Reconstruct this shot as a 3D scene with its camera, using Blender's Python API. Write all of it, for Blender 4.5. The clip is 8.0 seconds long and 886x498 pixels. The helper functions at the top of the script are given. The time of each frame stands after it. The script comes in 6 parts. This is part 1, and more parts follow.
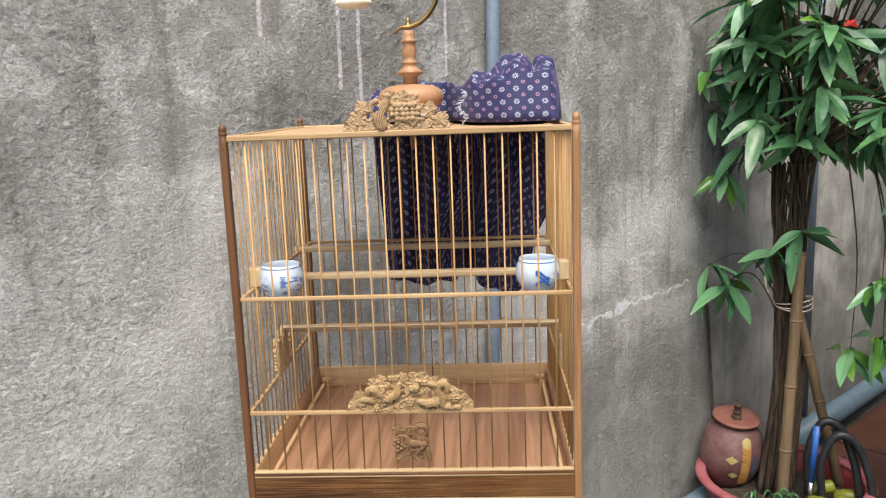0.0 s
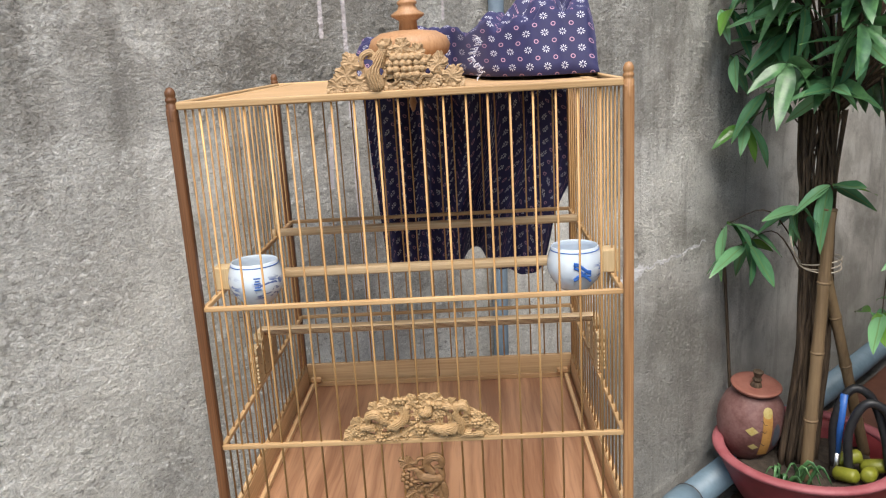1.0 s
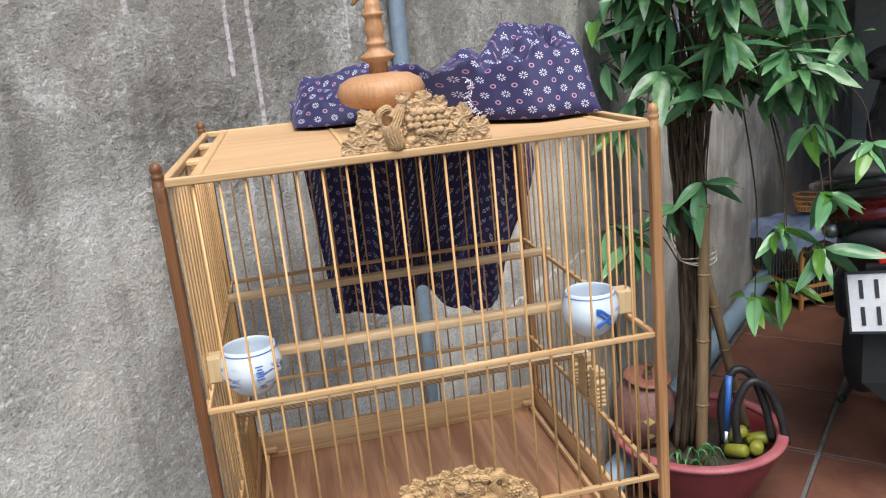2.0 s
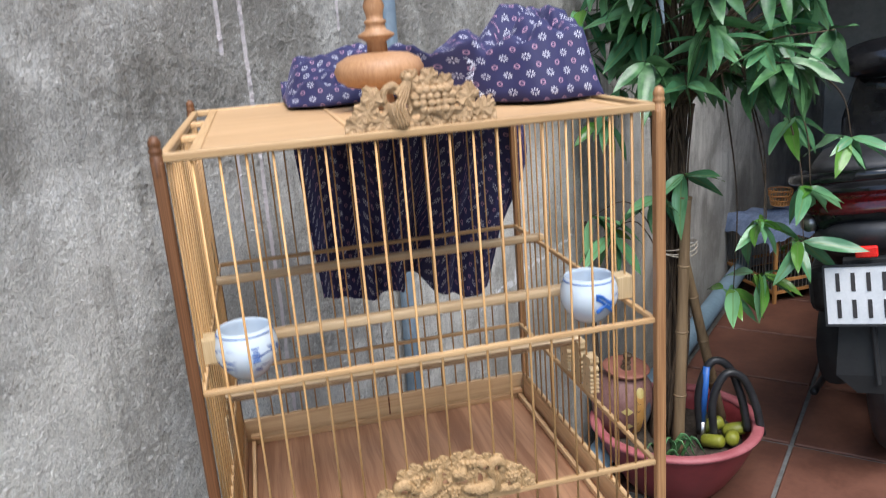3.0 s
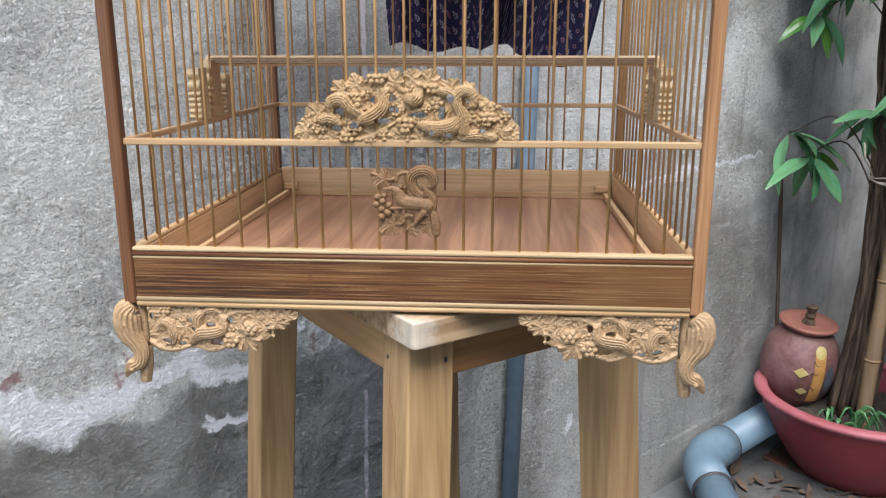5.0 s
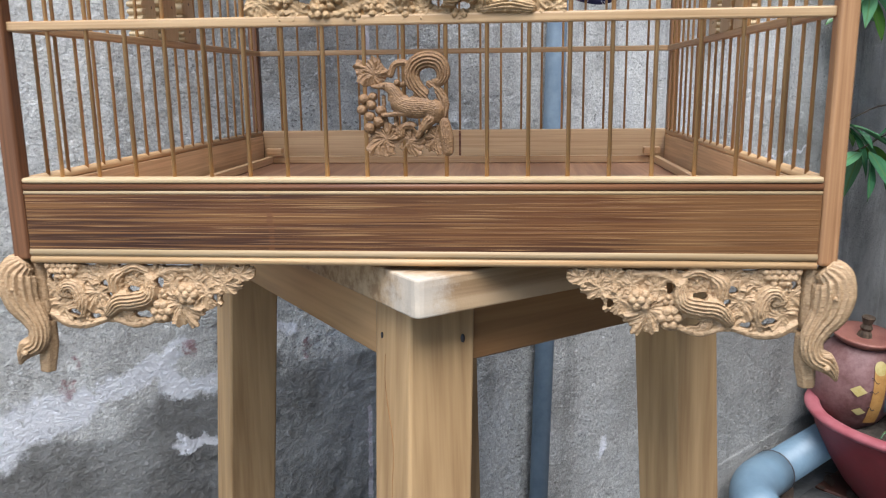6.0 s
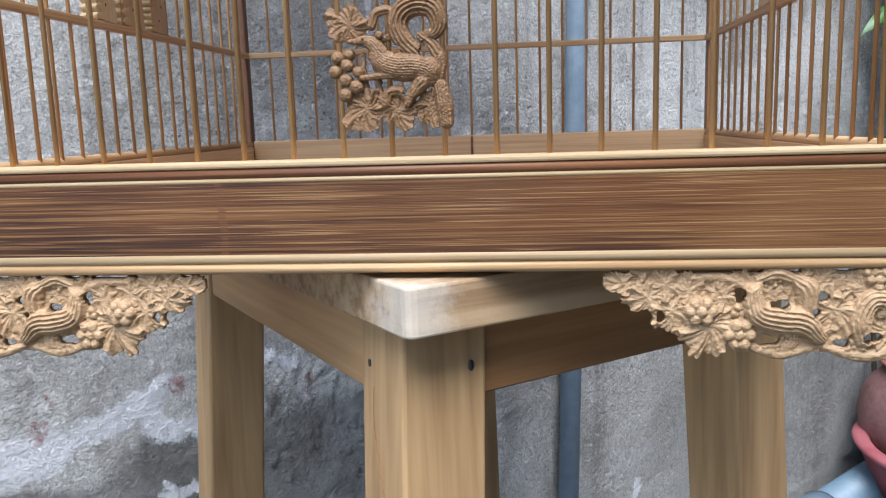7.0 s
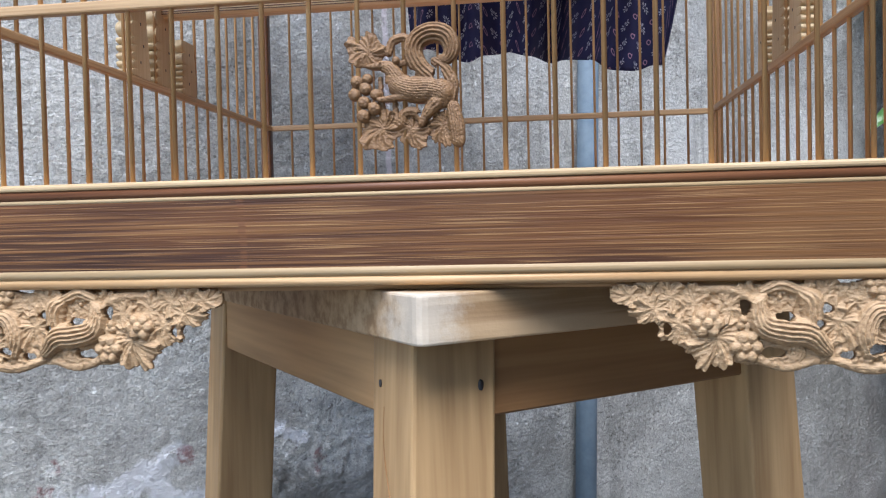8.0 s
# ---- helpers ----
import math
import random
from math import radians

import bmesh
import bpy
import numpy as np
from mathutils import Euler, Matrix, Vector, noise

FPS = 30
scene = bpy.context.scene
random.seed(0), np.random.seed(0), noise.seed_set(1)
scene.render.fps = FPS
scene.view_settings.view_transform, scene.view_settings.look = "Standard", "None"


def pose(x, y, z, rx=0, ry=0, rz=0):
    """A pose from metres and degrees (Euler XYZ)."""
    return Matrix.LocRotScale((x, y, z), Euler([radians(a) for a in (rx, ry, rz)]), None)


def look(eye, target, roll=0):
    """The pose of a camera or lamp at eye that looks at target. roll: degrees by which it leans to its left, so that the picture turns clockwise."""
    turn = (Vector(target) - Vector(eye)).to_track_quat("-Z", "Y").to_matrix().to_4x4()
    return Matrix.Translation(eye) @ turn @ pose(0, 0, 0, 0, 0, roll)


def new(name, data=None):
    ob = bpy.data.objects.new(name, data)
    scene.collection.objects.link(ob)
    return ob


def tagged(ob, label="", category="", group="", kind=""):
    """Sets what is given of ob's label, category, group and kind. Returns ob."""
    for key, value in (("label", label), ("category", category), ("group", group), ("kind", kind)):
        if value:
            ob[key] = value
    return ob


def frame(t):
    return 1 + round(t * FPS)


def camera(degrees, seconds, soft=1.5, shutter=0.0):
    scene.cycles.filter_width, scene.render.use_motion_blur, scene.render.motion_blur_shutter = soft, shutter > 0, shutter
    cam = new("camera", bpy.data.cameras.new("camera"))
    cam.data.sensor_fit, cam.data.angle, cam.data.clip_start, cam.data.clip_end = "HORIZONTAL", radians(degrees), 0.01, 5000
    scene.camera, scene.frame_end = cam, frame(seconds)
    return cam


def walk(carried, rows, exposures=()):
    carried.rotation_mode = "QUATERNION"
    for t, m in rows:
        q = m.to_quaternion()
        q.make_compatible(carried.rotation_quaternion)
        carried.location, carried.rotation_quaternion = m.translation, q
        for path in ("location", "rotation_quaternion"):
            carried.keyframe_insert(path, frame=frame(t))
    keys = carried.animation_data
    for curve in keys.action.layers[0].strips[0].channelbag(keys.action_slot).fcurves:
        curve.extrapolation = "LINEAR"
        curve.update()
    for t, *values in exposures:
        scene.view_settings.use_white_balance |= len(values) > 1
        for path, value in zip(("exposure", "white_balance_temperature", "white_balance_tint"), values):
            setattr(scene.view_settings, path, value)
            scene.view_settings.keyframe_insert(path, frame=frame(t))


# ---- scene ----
cam = camera(58.3, 8.0, soft=1.1, shutter=0.25)
PATH = [
    (0, (0.088, -0.83, 1.195), (-0.019, 1.135, 0.836), -2.1),
    (0.5, (0.086, -0.707, 1.195), (-0.045, 1.247, 0.79), -2.1),
    (1, (0.055, -0.648, 1.199), (-0.022, 1.291, 0.714), -3.3),
    (1.5, (-0.021, -0.602, 1.232), (0.133, 1.324, 0.716), -5.0),
    (1.7, (-0.057, -0.588, 1.237), (0.199, 1.329, 0.729), -5.4),
    (2.8, (-0.122, -0.560, 1.259), (0.301, 1.328, 0.754), -5.5),
    (3, (-0.116, -0.561, 1.236), (0.297, 1.322, 0.704), -4.5),
    (3.5, (-0.056, -0.554, 1.146), (0.172, 1.333, 0.519), -1.4),
    (3.6, (-0.039, -0.551, 1.135), (0.132, 1.335, 0.491), -0.7),
    (4, (0.021, -0.534, 1.032), (0.014, 1.366, 0.409), 0.7),
    (4.5, (0.05, -0.514, 0.965), (-0.056, 1.404, 0.409), 0.2),
    (5, (0.058, -0.491, 0.918), (-0.079, 1.444, 0.433), -0.0),
    (5.2, (0.056, -0.463, 0.893), (-0.106, 1.473, 0.417), -0.1),
    (6.3, (0.041, -0.324, 0.822), (-0.135, 1.629, 0.428), -1.0),
    (6.5, (0.036, -0.308, 0.814), (-0.143, 1.645, 0.423), -1.4),
    (7, (0.049, -0.277, 0.806), (-0.182, 1.684, 0.487), -1.8),
    (7.5, (0.057, -0.281, 0.769), (-0.208, 1.698, 0.658), -1.5),
    (8, (0.051, -0.289, 0.773), (-0.213, 1.693, 0.726), -1.3),
]
walk(cam, [(t, look(eye, target, roll)) for t, eye, target, roll in PATH],
     [(0.0, 0.34, 7050, 10), (1.0, 0.28, 7100, 10), (3.0, 0.28, 6450, 10), (4.5, 0.43, 6350, 10), (8.0, 0.58, 5900, 10)])

H = 0.755  # underside of the cage above the paving

# ---- world and light ----
world = bpy.data.worlds.new("sky")
scene.world = world
world.use_nodes = True
wn, wl = world.node_tree.nodes, world.node_tree.links
sky = wn.new("ShaderNodeTexSky")
sky.sky_type = "NISHITA"
sky.sun_disc = False
sky.sun_elevation, sky.sun_rotation = radians(58), radians(169)
sky.air_density, sky.dust_density, sky.ozone_density = 1.0, 1.0, 1.5
wl.new(sky.outputs["Color"], wn["Background"].inputs["Color"])
wn["Background"].inputs["Strength"].default_value = 0.33

sun_data = bpy.data.lights.new("sun", "SUN")
sun_data.energy, sun_data.angle, sun_data.color = 4.6, radians(50), (1.0, 0.985, 0.96)
sun_ob = new("sun", sun_data)
sun_ob.matrix_world = look((0.45, -2.4, 4.5), (0.0, 0.0, 0.6))


# ---- materials ----
class Net:
    """A small node-graph writer for one material."""

    def __init__(self, name, rough=0.6, metal=0.0):
        self.m = bpy.data.materials.new(name)
        self.m.use_nodes = True
        self.t = self.m.node_tree
        self.b = self.t.nodes["Principled BSDF"]
        self.b.inputs["Roughness"].default_value = rough
        self.b.inputs["Metallic"].default_value = metal
        tc = self.t.nodes.new("ShaderNodeTexCoord")
        self.obj, self.uv = tc.outputs["Object"], tc.outputs["UV"]
        self.rand = self.t.nodes.new("ShaderNodeObjectInfo").outputs["Random"]

    def put(self, sock, val):
        if isinstance(val, bpy.types.NodeSocket):
            self.t.links.new(val, sock)
        else:
            sock.default_value = val

    def math(self, op, a, b=0.0, clamp=False):
        n = self.t.nodes.new("ShaderNodeMath")
        n.operation, n.use_clamp = op, clamp
        self.put(n.inputs[0], a)
        self.put(n.inputs[1], b)
        return n.outputs[0]

    def vec(self, op, a, b):
        n = self.t.nodes.new("ShaderNodeVectorMath")
        n.operation = op
        self.put(n.inputs[0], a)
        self.put(n.inputs[1], b)
        return n.outputs["Value"] if op in ("LENGTH", "DISTANCE", "DOT_PRODUCT") else n.outputs["Vector"]

    def scaled(self, v, s):
        return self.vec("MULTIPLY", v, s)

    def noise(self, v, scale=1.0, detail=4.0, rough=0.55, distort=0.0):
        n = self.t.nodes.new("ShaderNodeTexNoise")
        self.put(n.inputs["Vector"], v)
        n.inputs["Scale"].default_value, n.inputs["Detail"].default_value = scale, detail
        n.inputs["Roughness"].default_value, n.inputs["Distortion"].default_value = rough, distort
        return n.outputs["Fac"]

    def cells(self, v, scale=1.0, feature="F1"):
        n = self.t.nodes.new("ShaderNodeTexVoronoi")
        n.feature = feature
        self.put(n.inputs["Vector"], v)
        n.inputs["Scale"].default_value = scale
        return n.outputs["Distance"]

    def step(self, v, lo, hi):
        n = self.t.nodes.new("ShaderNodeMapRange")
        n.interpolation_type = "SMOOTHSTEP"
        self.put(n.inputs["Value"], v)
        n.inputs["From Min"].default_value, n.inputs["From Max"].default_value = lo, hi
        return n.outputs["Result"]

    def mix(self, f, a, b):
        n = self.t.nodes.new("ShaderNodeMix")
        n.data_type = "RGBA"
        self.put(n.inputs["Factor"], f)
        for s, v in ((n.inputs[6], a), (n.inputs[7], b)):
            self.put(s, (*v, 1.0) if isinstance(v, tuple) else v)
        return n.outputs[2]

    def split(self, v):
        n = self.t.nodes.new("ShaderNodeSeparateXYZ")
        self.put(n.inputs[0], v)
        return n.outputs

    def join(self, x, y, z):
        n = self.t.nodes.new("ShaderNodeCombineXYZ")
        for s, v in zip(n.inputs, (x, y, z)):
            self.put(s, v)
        return n.outputs[0]

    def shade(self, col, k):
        n = self.t.nodes.new("ShaderNodeHueSaturation")
        self.put(n.inputs["Color"], col)
        self.put(n.inputs["Value"], k)
        return n.outputs["Color"]

    def color(self, c):
        self.put(self.b.inputs["Base Color"], (*c, 1.0) if isinstance(c, tuple) else c)
        return self

    def roughness(self, v):
        self.put(self.b.inputs["Roughness"], v)
        return self

    def bump(self, h, dist, strength=1.0):
        n = self.t.nodes.new("ShaderNodeBump")
        n.inputs["Distance"].default_value, n.inputs["Strength"].default_value = dist, strength
        self.put(n.inputs["Height"], h)
        self.t.links.new(n.outputs["Normal"], self.b.inputs["Normal"])
        return self

    def seg(self, x, z, a, b, half):
        """Mask of a stroke from a to b in the plane of x and z."""
        ax, az, bx, bz = *a, *b
        dx, dz = bx - ax, bz - az
        ll = dx * dx + dz * dz
        px, pz = self.math("SUBTRACT", x, ax), self.math("SUBTRACT", z, az)
        k = self.math("ADD", self.math("MULTIPLY", px, dx / ll), self.math("MULTIPLY", pz, dz / ll), True)
        k = self.math("MINIMUM", self.math("MAXIMUM", k, 0.0), 1.0)
        ex = self.math("SUBTRACT", px, self.math("MULTIPLY", k, dx))
        ez = self.math("SUBTRACT", pz, self.math("MULTIPLY", k, dz))
        d = self.math("SQRT", self.math("ADD", self.math("MULTIPLY", ex, ex), self.math("MULTIPLY", ez, ez)))
        return self.math("SUBTRACT", 1.0, self.step(d, half * 0.55, half * 1.15))


def along(axis, fine, slow):
    s = [fine, fine, fine]
    s[axis] = slow
    return tuple(s)


def wood(name, dark, light, axis, fine=900.0, slow=14.0, rough=0.5, contrast=(0.3, 0.7), relief=0.0002, vary=0.25):
    n = Net(name, rough)
    v = n.vec("ADD", n.obj, n.join(n.math("MULTIPLY", n.rand, 3.1), n.math("MULTIPLY", n.rand, 7.7), n.math("MULTIPLY", n.rand, 5.3)))
    n.b.inputs["Specular IOR Level"].default_value = 0.3
    g = n.noise(n.scaled(v, along(axis, fine, slow)), 1.0, 3.0, 0.6)
    big = n.noise(n.scaled(v, along(axis, fine * 0.08, slow * 0.5)), 1.0, 3.0, 0.5)
    f = n.step(n.math("ADD", n.math("MULTIPLY", g, 0.6), n.math("MULTIPLY", big, 0.4)), *contrast)
    c = n.mix(f, dark, light)
    c = n.shade(c, n.math("ADD", 1.0 - vary / 2, n.math("MULTIPLY", n.rand, vary)))
    n.color(c)
    n.roughness(n.math("ADD", rough - 0.1, n.math("MULTIPLY", g, 0.2)))
    n.bump(g, relief, 0.6)
    return n.m


def carving_wood(name, dark, light):
    """Chisel-worked wood: short engraved lines over uneven grain."""
    n = Net(name, 0.6)
    v = n.obj
    g = n.noise(n.scaled(v, (300.0, 900.0, 900.0)), 1.0, 4.0, 0.6)
    specks = n.noise(v, 700.0, 3.0, 0.6)
    c = n.mix(n.step(g, 0.3, 0.7), dark, light)
    n.color(c)
    n.bump(n.math("ADD", n.math("MULTIPLY", specks, 0.5), g), 0.0007, 0.9)
    return n.m


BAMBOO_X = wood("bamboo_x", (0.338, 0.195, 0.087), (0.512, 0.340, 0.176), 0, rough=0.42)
# Brighter copy of bamboo_x: light on the side rails put into the colour
BAMBOO_Y_LIT = wood("bamboo_y", (0.439, 0.254, 0.113), (0.666, 0.442, 0.229), 1, rough=0.42)
BAMBOO_Z = wood("bamboo_z", (0.372, 0.196, 0.074), (0.575, 0.345, 0.150), 2, rough=0.38, vary=0.35)
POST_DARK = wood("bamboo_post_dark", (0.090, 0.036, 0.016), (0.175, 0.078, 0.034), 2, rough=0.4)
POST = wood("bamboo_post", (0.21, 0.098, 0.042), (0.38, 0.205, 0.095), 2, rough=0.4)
PALE = wood("bamboo_pale", (0.355, 0.235, 0.115), (0.461, 0.335, 0.189), 0, rough=0.5, relief=0.0003)
PALE_Z = wood("bamboo_pale_z", (0.499, 0.347, 0.182), (0.623, 0.477, 0.282), 2, rough=0.55, relief=0.0003)
TOP_BOARD = wood("top_board", (0.421, 0.251, 0.122), (0.567, 0.365, 0.194), 0, 500, 10, 0.5)
INNER = wood("inner_board", (0.34, 0.19, 0.09), (0.54, 0.34, 0.17), 0, 700, 12, 0.5)
BACK_BOARD = wood("back_board", (0.40, 0.235, 0.115), (0.60, 0.40, 0.215), 0, 700, 10, 0.5)
PERCH = wood("perch_bamboo", (0.46, 0.30, 0.155), (0.66, 0.49, 0.30), 0, 800, 9, 0.42)
# Inner board brightened in colour for the light its side faces catch
INNER_Y_LIT = wood("inner_board_y", (0.49, 0.30, 0.155), (0.72, 0.49, 0.27), 1, 700, 12, 0.5)
TOP_BEAD = wood("bead_bamboo", (0.085, 0.030, 0.015), (0.22, 0.095, 0.042), 0, 700, 8, 0.4)
TURNED = wood("turned_wood", (0.269, 0.139, 0.068), (0.389, 0.218, 0.113), 2, 350, 40, 0.45)
CARVED = carving_wood("carved_wood", (0.326, 0.198, 0.096), (0.467, 0.310, 0.167))
CARVED_PALE = carving_wood("carved_pale_wood", (0.318, 0.193, 0.086), (0.454, 0.297, 0.144))
# Browner copy of the carved wood, also darkened for the shade on the plaque
CARVED_SHADED = carving_wood("carved_brown_wood", (0.150, 0.074, 0.028), (0.250, 0.138, 0.058))
PINE = wood("raw_timber", (0.235, 0.132, 0.056), (0.46, 0.295, 0.140), 2, 120, 5, 0.6, relief=0.0006)
def seat_timber():
    n = Net("scuffed_seat_timber", 0.65)
    n.b.inputs["Specular IOR Level"].default_value = 0.3
    g = n.noise(n.scaled(n.obj, (5.0, 120.0, 120.0)), 1.0, 4.0, 0.6)
    c = n.mix(n.step(g, 0.35, 0.65), (0.235, 0.142, 0.068), (0.43, 0.295, 0.165))
    x, y, z = n.split(n.obj)
    # light on the protruding near corner, painted as a ragged paler patch
    d = n.math("ADD", n.math("ADD", n.math("MULTIPLY", x, 1.4), y), n.math("MULTIPLY", n.math("SUBTRACT", n.noise(n.obj, 90.0, 5.0, 0.7), 0.5), 0.05))
    c = n.mix(n.math("MULTIPLY", n.step(d, 0.034, 0.008), 0.6), c, (0.64, 0.575, 0.475))
    n.color(c)
    n.bump(n.math("ADD", g, n.math("MULTIPLY", n.noise(n.obj, 400.0, 3.0), 0.4)), 0.0006, 0.7)
    return n.m


SEAT_TIMBER = seat_timber()
# Darker than raw_timber_y: shade on the right-facing aprons put into the colour
PINE_X_SHADED = wood("raw_timber_x", (0.197, 0.094, 0.034), (0.358, 0.191, 0.077), 0, 120, 5, 0.6, relief=0.0006)
PINE_Y = wood("raw_timber_y", (0.246, 0.130, 0.050), (0.448, 0.265, 0.118), 1, 120, 5, 0.6, relief=0.0006)
CANE = wood("stake_cane", (0.128, 0.084, 0.046), (0.224, 0.152, 0.084), 2, 120, 6, 0.6)
BARK = wood("bark", (0.018, 0.012, 0.008), (0.120, 0.082, 0.052), 2, 160, 14, 0.85, relief=0.002)
ORANGE_CANE = wood("orange_cane", (0.36, 0.16, 0.05), (0.52, 0.26, 0.09), 2, 200, 20, 0.5)


def streaky_bamboo():
    n = Net("streaky_bamboo", 0.5)
    n.b.inputs["Specular IOR Level"].default_value = 0.3
    v = n.obj
    a = n.noise(n.scaled(v, (7.0, 500.0, 800.0)), 1.0, 3.0, 0.6)
    b = n.noise(n.scaled(v, (13.0, 900.0, 1700.0)), 1.0, 2.0, 0.6)
    big = n.noise(n.scaled(v, (5.0, 4.0, 40.0)), 1.0, 2.0, 0.5)
    wide = n.noise(n.scaled(v, (6.5, 3.0, 14.0)), 1.0, 2.0, 0.5)
    tone = n.mix(n.step(big, 0.36, 0.62), (0.034, 0.011, 0.004), (0.110, 0.041, 0.012))
    tone = n.mix(n.math("MULTIPLY", n.step(wide, 0.42, 0.64), 0.7), tone, (0.205, 0.098, 0.035))
    tone = n.mix(n.step(a, 0.46, 0.62), tone, (0.159, 0.070, 0.022))
    tone = n.mix(n.math("MULTIPLY", n.step(b, 0.57, 0.66), 0.75), tone, (0.300, 0.165, 0.066))
    x, _, z = n.split(v)
    knot = n.seg(n.math("ADD", x, n.math("MULTIPLY", n.noise(n.scaled(v, (90.0, 90.0, 300.0)), 1.0), 0.004)), z, (-0.060, 0.006), (-0.061, 0.031), 0.0016)
    tone = n.mix(n.math("MULTIPLY", knot, n.step(a, 0.35, 0.6)), tone, (0.134, 0.053, 0.018))
    n.color(tone)
    n.bump(n.math("ADD", a, b), 0.0004, 0.5)
    return n.m


STREAK = streaky_bamboo()


def tray_board():
    n = Net("tray_board", 0.4)
    v = n.vec("ADD", n.obj, n.scaled(n.join(n.noise(n.obj, 9.0, 2.0), 0.0, 0.0), (0.012, 0.0, 0.0)))
    g = n.noise(n.scaled(v, (60.0, 3.0, 60.0)), 1.0, 5.0, 0.6, 0.1)
    f = n.noise(n.scaled(v, (420.0, 12.0, 420.0)), 1.0, 2.0)
    c = n.mix(n.step(g, 0.32, 0.68), (0.235, 0.108, 0.056), (0.46, 0.25, 0.138))
    c = n.mix(n.math("MULTIPLY", n.step(f, 0.5, 0.75), 0.35), c, (0.16, 0.06, 0.035))
    n.color(c)
    n.bump(f, 0.0002, 0.4)
    return n.m


TRAY = tray_board()


def plaster():
    """Rough cement render, with streaks, dampness, lime runs, paint smears and painted light and shade; x runs along
    the wall, z up.
    """
    n = Net("rough_cement_render", 0.92)
    v = n.obj
    x, _, z = n.split(v)
    big = n.noise(v, 3.2, 6.0, 0.62, 0.5)
    mid = n.noise(v, 9.0, 7.0, 0.68, 0.3)
    streak = n.noise(n.scaled(v, (17.0, 17.0, 1.5)), 1.0, 7.0, 0.72)
    fine = n.noise(v, 120.0, 8.0, 0.75)
    sand = n.step(n.noise(v, 420.0, 4.0, 0.7), 0.3, 0.7)
    where = n.step(n.noise(v, 5.5, 5.0, 0.65, 0.4), 0.40, 0.60)
    grit = n.step(n.noise(n.scaled(v, (1.0, 1.0, 1.35)), 170.0, 4.0, 0.62, 0.4), 0.545, 0.60)
    lumps = n.step(n.noise(n.scaled(v, (1.0, 1.0, 1.4)), 82.0, 6.0, 0.68, 0.7), 0.56, 0.60)
    chips = n.math("MULTIPLY", lumps, where)
    c = n.mix(n.step(big, 0.36, 0.64), (0.40, 0.382, 0.346), (0.75, 0.732, 0.682))
    c = n.mix(n.math("MULTIPLY", n.step(mid, 0.50, 0.63), 0.55), c, (0.71, 0.70, 0.665))
    c = n.mix(n.math("MULTIPLY", n.step(mid, 0.46, 0.34), 0.45), c, (0.27, 0.258, 0.235))
    c = n.mix(n.math("MULTIPLY", n.step(streak, 0.50, 0.66), 0.45), c, (0.19, 0.178, 0.155))
    c = n.mix(n.math("MULTIPLY", n.step(fine, 0.57, 0.63), 0.40), c, (0.24, 0.23, 0.21))
    c = n.mix(n.math("MULTIPLY", n.step(fine, 0.45, 0.37), 0.45), c, (0.78, 0.775, 0.745))
    c = n.shade(c, n.math("ADD", 0.76, n.math("MULTIPLY", sand, 0.48)))
    # dark specks: tiny shadows of the rough render, put into the colour
    specks = n.math("MULTIPLY", n.step(n.noise(n.scaled(v, (1.0, 1.0, 1.5)), 150.0, 5.0, 0.7, 0.5), 0.57, 0.63), n.math("ADD", 0.25, n.math("MULTIPLY", where, 0.5)))
    c = n.mix(specks, c, (0.15, 0.138, 0.118))
    # brighter light at the left end of the wall, painted in as a paler tone
    left_light = n.step(n.math("ADD", x, n.math("MULTIPLY", n.math("SUBTRACT", mid, 0.5), 1.1)), -0.30, -0.75)
    c = n.mix(n.math("MULTIPLY", left_light, n.math("MULTIPLY", n.step(fine, 0.62, 0.42), 0.42)), c, (0.86, 0.85, 0.81))
    # upper part weathered darker and browner by rain runs
    runs = n.math("MULTIPLY", n.step(n.math("ADD", z, n.math("MULTIPLY", streak, 0.75)), 1.26, 1.58), n.step(mid, 0.36, 0.56))
    c = n.mix(n.math("MULTIPLY", runs, 0.55), c, (0.135, 0.118, 0.094))
    # below the old tide mark the render is smoother and damp-stained
    tide = n.step(n.math("ADD", z, n.math("MULTIPLY", n.math("SUBTRACT", n.noise(v, 9.0, 5.0, 0.6), 0.5), 0.16)), 0.535, 0.515)
    c = n.mix(n.math("MULTIPLY", tide, n.step(x, 0.3, -0.35)), c, n.mix(n.step(mid, 0.36, 0.62), (0.17, 0.162, 0.145), (0.33, 0.322, 0.30)))
    # shade of the low corner by the plant, painted darker with uneven edges
    corner_shade = n.math("MULTIPLY", n.step(n.math("ADD", x, n.math("MULTIPLY", n.math("SUBTRACT", mid, 0.5), 0.5)), 0.20, 0.50), n.step(n.math("ADD", z, n.math("MULTIPLY", n.math("SUBTRACT", big, 0.5), 0.9)), 0.70, 0.32))
    c = n.mix(n.math("MULTIPLY", corner_shade, 0.55), c, n.mix(n.step(streak, 0.4, 0.6), (0.155, 0.150, 0.132), (0.25, 0.242, 0.22)))
    # strokes, in wobbling coordinates
    wob = n.math("MULTIPLY", n.math("SUBTRACT", n.noise(v, 45.0, 4.0, 0.7), 0.5), 0.030)
    wx, wz = n.math("ADD", x, n.math("MULTIPLY", wob, 0.25)), z
